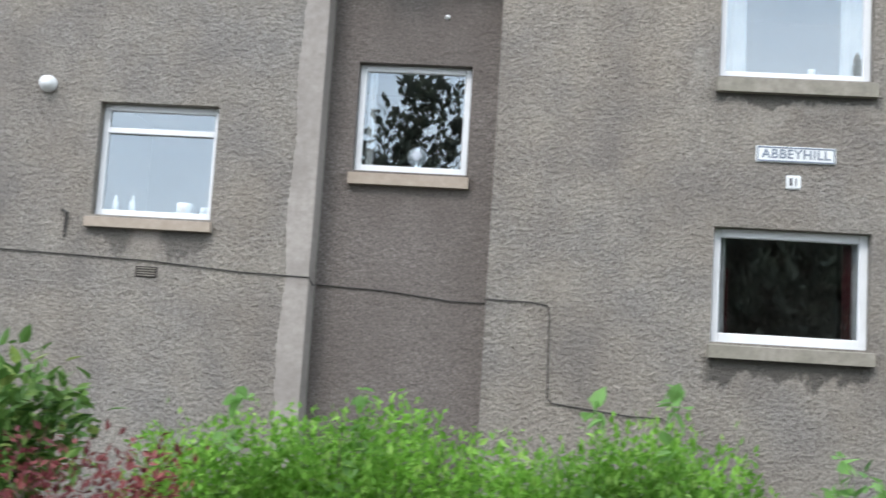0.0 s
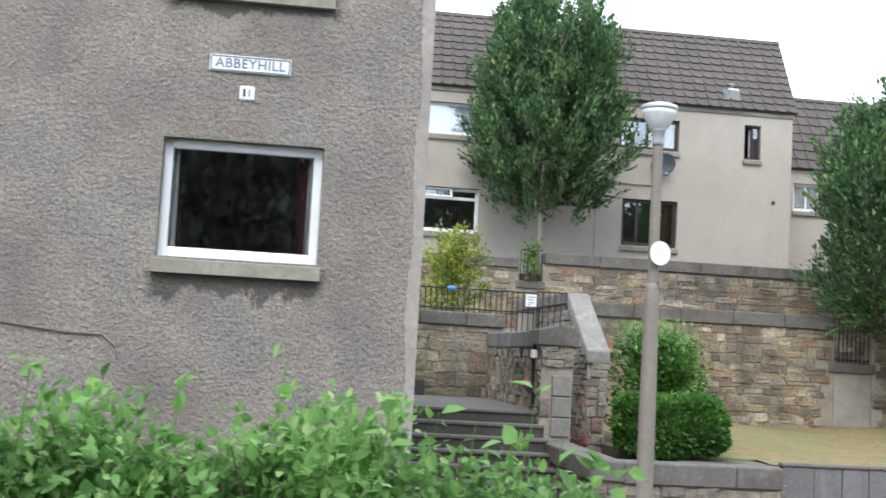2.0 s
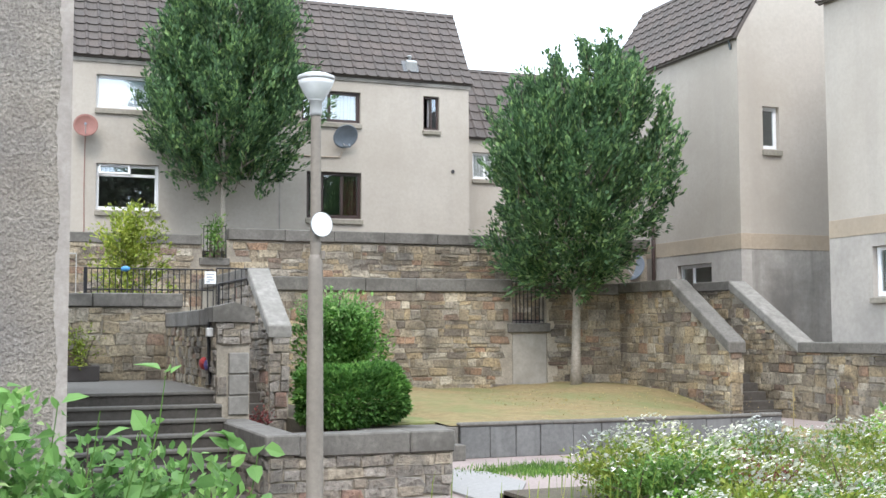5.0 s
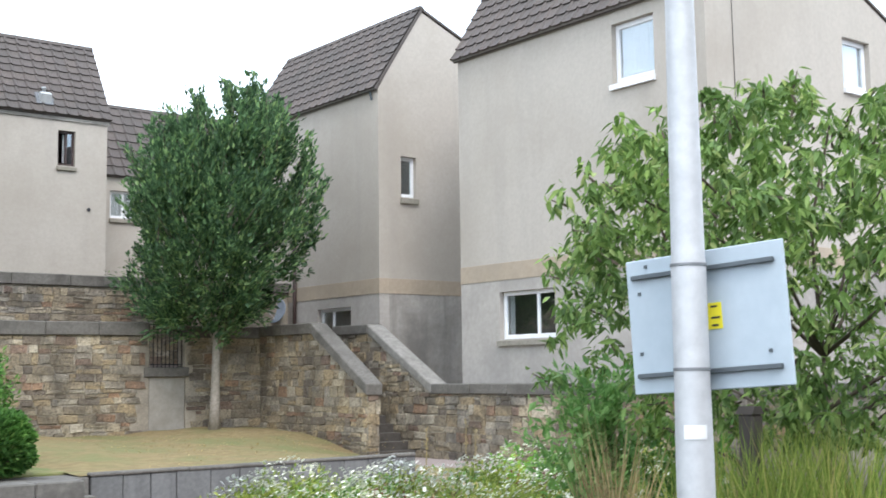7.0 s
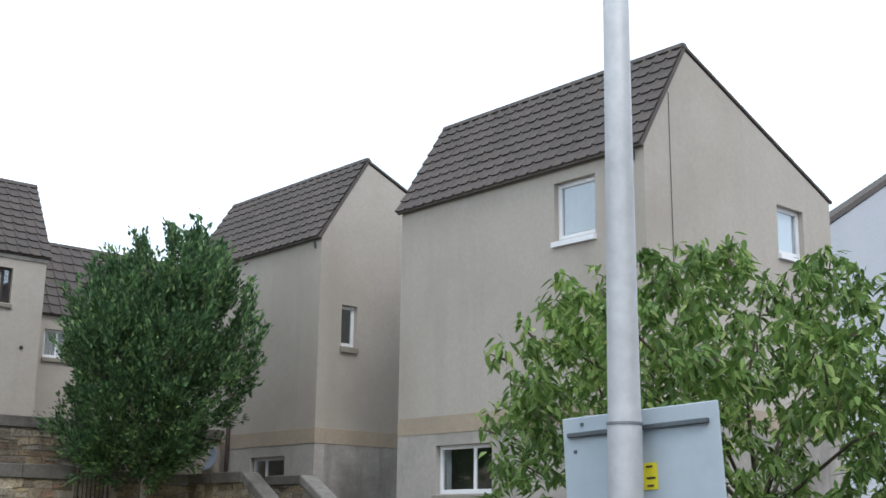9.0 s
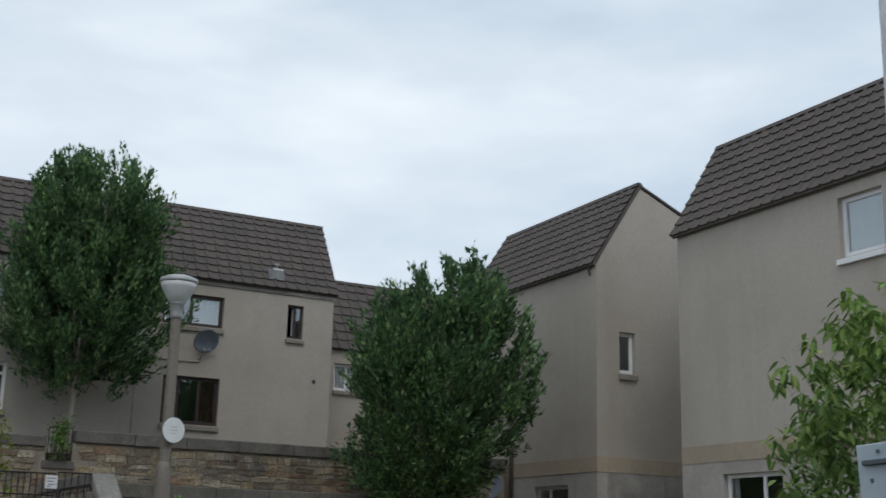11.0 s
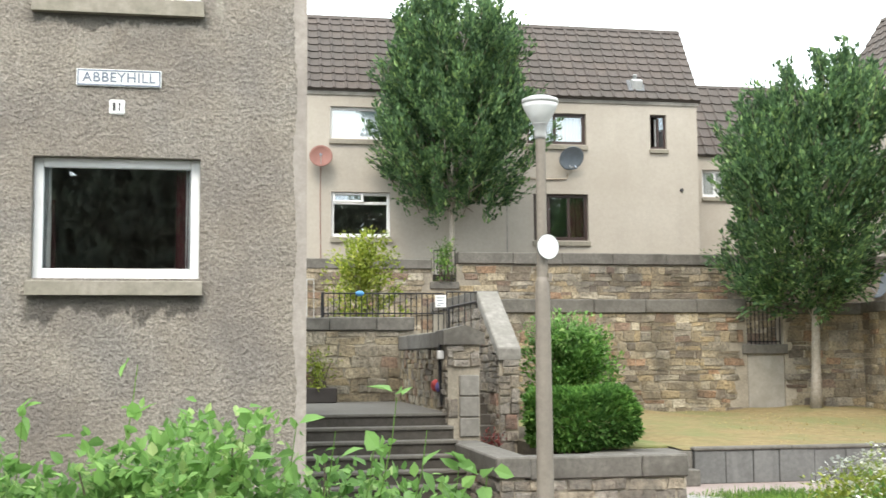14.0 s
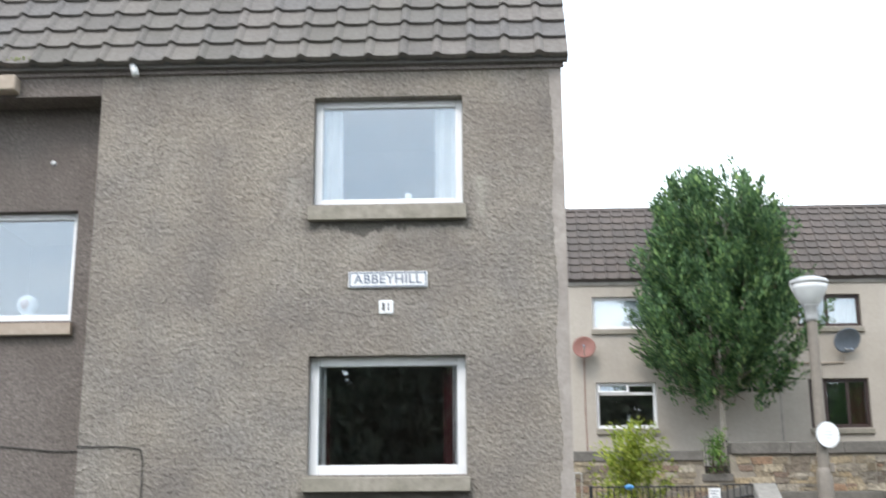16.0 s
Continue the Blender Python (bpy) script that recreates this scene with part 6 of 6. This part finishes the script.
bm = bmesh.new()
bmesh.ops.create_icosphere(bm, subdivisions=2, radius=0.055)
bmesh.ops.transform(bm, matrix=Matrix.Translation((6.14, 23.55, 3.265)) @ Matrix.Diagonal((1.5, 0.9, 0.9, 1)), verts=bm.verts)
part("shell", bm, M_BLUE, blue, smooth=True)

# ---- trees ----


def profile(stops, wob=0.13):
    hs, rs_ = [q[0] for q in stops], [q[1] for q in stops]
    return lambda h, a: max(0.1, float(np.interp(h, hs, rs_)) * (1 + wob * math.sin(3 * a + 6 * h) + 0.7 * wob * math.sin(7 * a - 9 * h)))


crown_tall = profile([(0, 0.14), (0.07, 0.36), (0.14, 0.66), (0.22, 1.15), (0.30, 1.85), (0.39, 2.2), (0.5, 1.8), (0.6, 1.6), (0.72, 1.75), (0.84, 1.55), (0.93, 1.1), (1, 0.55)], 0.15)
crown_broad = profile([(0, 0.7), (0.1, 1.5), (0.22, 1.95), (0.36, 2.1), (0.5, 2.15), (0.65, 1.95), (0.8, 1.6), (0.92, 1.05), (1, 0.55)], 0.16)
crown_cherry = profile([(0, 1.0), (0.15, 1.75), (0.4, 2.0), (0.65, 1.85), (0.85, 1.4), (1, 0.6)], 0.12)
tree("tree", (9.6, 32.6, 4.15), 5.1, 11.6, crown_tall, M_LEAF_DARK, M_BARK, "dense dark green young street tree with upright shoots", 61, clumps=85, gather=0.55, boughs=100, twigs=1600, per=44, leaf=0.15, width=0.42, skew=0.35, trunk_r=0.075, fork=0.7, limbs=16, loose=0.055, up=1.1, spray=0.6, spread=0.6)
tree("tree", (16.98, 27.6, 0.85), 3.25, 8.75, crown_broad, M_LEAF_DARK, M_BARK, "broad green tree with a pale slim trunk on the lawn", 62, shoots=[(18.0, 27.5, 8.7), (18.05, 27.5, 9.0), (17.9, 27.5, 8.5)], clumps=80, gather=0.55, boughs=90, twigs=1500, per=44, leaf=0.15, width=0.42, trunk_r=0.12, lean=(0.06, 0), limbs=20, fork=0.6, skew=1.0, loose=0.055, up=0.9, spray=0.6, spread=0.6)
tree("cherry_tree", (10.75, 7.1, 0.42), 1.62, 4.0, crown_cherry, M_LEAF_CHERRY, M_BARK_DARK, "spreading cherry tree with long drooping leaves", 63, clumps=90, gather=0.4, rosette=True, twigs=1750, per=12, leaf=0.10, width=0.33, trunk_r=0.05, limbs=16, droop=1.05, rich=True, fork=0.25, up=0.3, spray=0.09, loose=0.022, skew=-0.4)

# trees across the road, seen only in the window panes
for k, (x, y, zc, zt, r, tw_) in enumerate(((-3.5, -13, 2.0, 12.5, 2.2, 230), (0.3, -12, 0.8, 9.0, 2.6, 520), (4.0, -12.5, 0.8, 9.5, 3.0, 520), (8.0, -12, 0.8, 9.8, 3.0, 520), (12.5, -12.5, 0.8, 14.0, 3.4, 640), (17.5, -13, 0.8, 13.5, 3.4, 640),
                                           (23.0, -13, 0.8, 14.0, 3.6, 640), (28.5, -13, 0.8, 13.5, 3.6, 640))):
    tree("tree", (x, y, 0.0), zc, zt, lambda h, a, r=r: r * math.sin(math.pi * (0.1 + 0.85 * h)) ** 0.5, M_LEAF_FAR, M_BARK, "dark roadside tree across the road", 70 + k, twigs=tw_, per=24, leaf=0.5 if tw_ > 300 else 0.36, trunk_r=0.2, limbs=6, spray=0.9, loose=0.12)

# ---- shrubs, hedges and flowers ----
shrub("clipped_hedge", (9.22, 20.4, 0.74), (1.62, 1.2, 0.86), 15000, 0.10, M_LEAF_HEDGE, "low clipped bright green hedge", 81, boxy=True, category="hedge")
shrub("evergreen_bush", (9.8, 22.7, 0.76), (1.8, 1.4, 1.72), 9500, 0.10, M_LEAF_HEDGE, "rounded green evergreen bush with paler top", 82, sprigs=230, category="bush")
# A second, paler bush is set over the top of the first.
shrub("evergreen_bush", (9.62, 22.7, 2.0), (1.4, 1.2, 0.75), 2600, 0.09, M_LEAF_BROAD, "paler green leaves over the top of the bush", 83, sprigs=110, category="bush")
shrub("laburnum_bush", (6.5, 26.2, 2.0), (1.75, 1.3, 2.5), 4600, 0.10, M_LEAF_YELLOW, "airy yellow-green bush behind the railing", 84, sprigs=170, category="bush")
shrub("ivy", (9.05, 30.9, 3.96), (0.5, 0.2, 0.85), 500, 0.10, M_LEAF_MID, "ivy growing through the railing", 85, sprigs=40, category="climber")
shrub("potted_plant", (5.35, 23.1, 1.60), (0.7, 0.35, 0.55), 420, 0.075, M_LEAF_YELLOW, "thin yellowish plant in the trough", 86, sprigs=36, category="plant")
shrub("ground_plant", (7.75, 20.3, 0.74), (0.45, 0.4, 0.22), 200, 0.06, M_LEAF_RED, "low reddish plant by the narrow steps", 87, sprigs=40, category="plant")

# strip of tall plants between the road and the court
verge = part("verge", boxes((-12.0, 6.4, 0.004, 9.0, 11.2, 0.35), (9.0, 4.6, 0.004, 19.9, 14.2, 0.42)), M_SOIL)
tagged(verge, "overgrown soil verge beside the road", "verge", kind="structure")
rv = random.Random(90)
for k in range(9):
    x = -1.55 + k * 0.36
    shrub("privet_shrub", (x, 8.75 + rv.uniform(-0.25, 0.25), 0.35), (0.85, 1.0, 1.48 + rv.uniform(-0.12, 0.1)), 6200, 0.06, M_LEAF_BRIGHT, "bright green fine-leaved shrub on the verge", 100 + k, sprigs=210, width=0.45, category="shrub", lift=1.5)
for k in range(11):
    x = 1.2 + k * 0.36
    top = 1.2 if x < 3.7 else 1.2 - 0.28 * min(1.0, (x - 3.7) / 0.9)
    shrub("bramble_shrub", (x, 8.75 + rv.uniform(-0.3, 0.3), 0.35), (0.95, 0.9, top + rv.uniform(-0.16, 0.12)), 2700 if x < 4.0 else 1450, 0.082, M_LEAF_BROAD, "broad-leaved green undergrowth on the verge", 120 + k, sprigs=150, width=0.62, rich=True, category="shrub", lift=1.1)
for k, (x, z, nl) in enumerate(((3.3, 2.1, 12), (4.62, 1.92, 14), (2.75, 1.85, 18), (1.1, 2.2, 24), (0.7, 2.12, 24), (-0.6, 2.15, 24), (-1.3, 2.1, 24), (2.0, 1.95, 18), (3.85, 1.85, 14), (4.95, 1.55, 16), (4.3, 1.75, 14), (2.3, 1.8, 18), (4.1, 1.8, 12), (4.78, 1.75, 12), (5.1, 1.5, 12), (4.5, 1.65, 12))):
    t = thing("plant_shoot", (x, 8.5, 0.35), "tall leafy shoot above the undergrowth", "plant")
    rng_ = np.random.default_rng(150 + k)
    lean_ = 0.5 if x > 3 else 0.2
    p = np.array([[x - lean_ * (1 - s) ** 1.5, 8.5 + 0.05 * s, 0.35 + (z - 0.35) * s] for s in np.linspace(0, 1, 8)])
    part("stem", tube(bmesh.new(), [tuple(q) for q in p], [0.009 - 0.0009 * i for i in range(8)], 5), M_LEAF_MID, t)
    nl = int(nl * 1.3)
    q = p[2:][rng_.integers(0, 6, nl)] + rng_.normal(0, 0.03, (nl, 3))
    for i in range(nl):
        v, f = leaves(q[i:i + 1], rng_.normal(0, 0.8, (1, 3)) + np.array([[0, 0, 0.1]]), 0.12, rng_, 0.66, 0.2, True)
        soup("leaf", v, f, M_LEAF_BROAD, t)
under = new("dry_stems")
tagged(under, "dry straw stems among the undergrowth", "grass", kind="stuff")
blades(np.random.default_rng(158), (2.9, 8.35, 0.35), (0.75, 0.12), 420, 0.95, 0.012, M_STRAW, under, "blades", None, 0.6)
shrub("dark_shrub", (-2.6, 8.6, 0.35), (1.0, 1.0, 1.75), 2200, 0.11, M_LEAF_MID, "dark green leafy shrub on the verge", 140, sprigs=90, rich=True, category="shrub")
shrub("dark_shrub", (-3.4, 8.6, 0.35), (1.0, 1.0, 1.7), 1800, 0.11, M_LEAF_MID, "dark green leafy shrub on the verge", 141, sprigs=90, rich=True, category="shrub")
shrub("barberry_shrub", (-1.75, 7.6, 0.35), (1.5, 0.9, 1.32), 4200, 0.055, M_LEAF_RED, "dull red barberry shrub on the verge", 142, sprigs=150, category="shrub")

# flower bed with white daisies


def mound(x, y):
    return 0.42 + 0.28 * math.exp(-((x - 11.6) / 2.6) ** 2 - ((y - 12.3) / 1.5) ** 2)


bed = part("flower_bed", boxes((9.0, 10.6, 0.2, 15.4, 14.1, 0.46)), M_SOIL)
tagged(bed, "soil mound of the flower bed", "flower bed", kind="structure")
fl = new("daisies")
tagged(fl, "mass of white daisies with green and brown stems", "flowers", kind="stuff")
rf = np.random.default_rng(160)
blades(rf, (11.9, 12.3, 0.4), (1.5, 0.6), 900, 0.42, 0.012, M_GRASS, fl, "stems", mound, 0.3)
fx, fy, fz = [], [], []
for k in range(42):
    row = k // 14
    x, y = 9.35 + (k % 14) * 0.44 + 0.2 * row + rv.uniform(-0.1, 0.1), 11.0 + row * 0.95 + rv.uniform(-0.25, 0.25)
    sz_ = 0.25 + 0.14 * row + rv.uniform(-0.07, 0.10)
    shrub("flower_clump", (x, y, 0.42), (0.95, 1.0, sz_), 2400, 0.065, (M_LEAF_MID, M_LEAF_BRIGHT, M_LEAF_YELLOW, M_GRASS, M_LEAF_BROAD, M_LEAF_YELLOW)[rv.randrange(6)], "leafy clump among the daisies", 170 + k, sprigs=120, category="plant", width=0.45, lift=0.5)
    n_k = int(400 * max(0.14, min(0.75, 0.45 + 1.1 * noise.noise(Vector((x * 1.1, y * 1.3, 3.0))))))
    a_, r_ = rf.uniform(0, 2 * np.pi, n_k), np.sqrt(rf.uniform(0, 1, n_k))
    fx += list(x + 0.5 * r_ * np.cos(a_))
    fy += list(y + 0.5 * r_ * np.sin(a_))
    fz += list(0.42 + sz_ * 1.28 * np.sqrt(1.02 - r_ * r_ * 0.8) + rf.uniform(0.02, 0.14, n_k))
pv, pf = [], []
for x, y, z in zip(fx, fy, fz):
    b0 = len(pv)
    tx, ty, r = rf.normal(0, 0.35), rf.normal(-0.35, 0.35), rf.uniform(0.015, 0.026)
    pv.append((x, y, z))
    for k in range(8):
        rr = r * (1.0 if k % 2 == 0 else 0.72)
        cx_, cy_ = rr * math.cos(k * math.pi / 4), rr * math.sin(k * math.pi / 4)
        pv.append((x + cx_, y + cy_, z + cx_ * tx + cy_ * ty + 0.006))
    pf += [(b0, b0 + 1 + k, b0 + 1 + (k + 1) % 8) for k in range(8)]
soup("flower_heads", pv, pf, M_PETAL, fl)
for k, (x, y) in enumerate(((10.3, 11.3), (10.9, 11.0), (11.6, 12.3), (12.6, 11.9), (13.6, 11.3), (14.3, 12.2))):
    shrub("russet_clump", (x, y, 0.42), (0.7, 0.6, 0.55), 700, 0.055, (M_LEAF_RED, M_STRAW, M_STRAW)[k % 3], "russet seedy clump in the flower bed", 230 + k, sprigs=60, category="plant", width=0.3)
strip = new("grass_strip")
tagged(strip, "narrow strip of green grass beside the path", "grass", kind="stuff")
blades(rf, (11.2, 17.7, 0.2), (0.55, 0.35), 2200, 0.085, 0.016, M_LEAF_MID, strip, "blades", None, 0.4)
gr = new("tall_grass")
tagged(gr, "tall yellowing grass round the sign post", "grass", kind="stuff")
blades(rf, (9.68, 6.5, 0.42), (0.34, 0.34), 2600, 1.35, 0.016, M_GRASS, gr, "blades", None, 0.4)
blades(rf, (8.88, 7.25, 0.42), (0.05, 0.08), 260, 1.42, 0.014, M_STRAW, gr, "dry_blades", None, 0.3)
blades(rf, (9.6, 6.6, 0.42), (0.3, 0.3), 200, 1.2, 0.014, M_STRAW, gr, "dry_blades", None, 0.4)
shrub("green_bush", (9.85, 8.3, 0.42), (0.95, 1.0, 1.62), 4600, 0.085, M_LEAF_BROAD, "green bush under the cherry tree", 190, sprigs=110, category="bush", width=0.42)
shrub("green_bush", (10.1, 7.75, 0.42), (0.95, 0.9, 1.2), 3200, 0.07, M_LEAF_HEDGE, "green bush under the cherry tree", 191, sprigs=90, category="bush", width=0.42)
for k, (x, y, z) in enumerate(((13.2, 13.9, 1.55), (13.35, 13.9, 1.45), (12.2, 13.4, 1.5))):
    t = thing("seed_head", (x, y, 0.42), "tall dry seed head in the flower bed", "plant")
    part("stalk", tube(bmesh.new(), [(x, y, 0.42), (x + 0.03, y, z)], [0.008, 0.005], 5), M_STRAW, t)
    rr_ = np.random.default_rng(195 + k)
    v, f = leaves(np.array([[x + 0.03, y, z - 0.02 * i] for i in range(18)]) + rr_.normal(0, 0.012, (18, 3)), np.tile((0, 0, 1.0), (18, 1)), 0.05, rr_, 0.3)
    soup("seeds", v, f, M_STRAW, t)
rock = thing("boulder", (9.9, 11.3, 0.42), "pale rounded boulder at the edge of the flowers", "boulder")
bm = bmesh.new()
bmesh.ops.create_icosphere(bm, subdivisions=3, radius=0.22)
for v in bm.verts:
    v.co = Vector((v.co.x * 1.5, v.co.y, v.co.z * 0.8)) * (1 + 0.2 * noise.noise(v.co * 4))
bmesh.ops.translate(bm, vec=(9.9, 11.3, 0.55), verts=bm.verts)
part("stone", bm, M_COPE_PALE, rock, smooth=True)
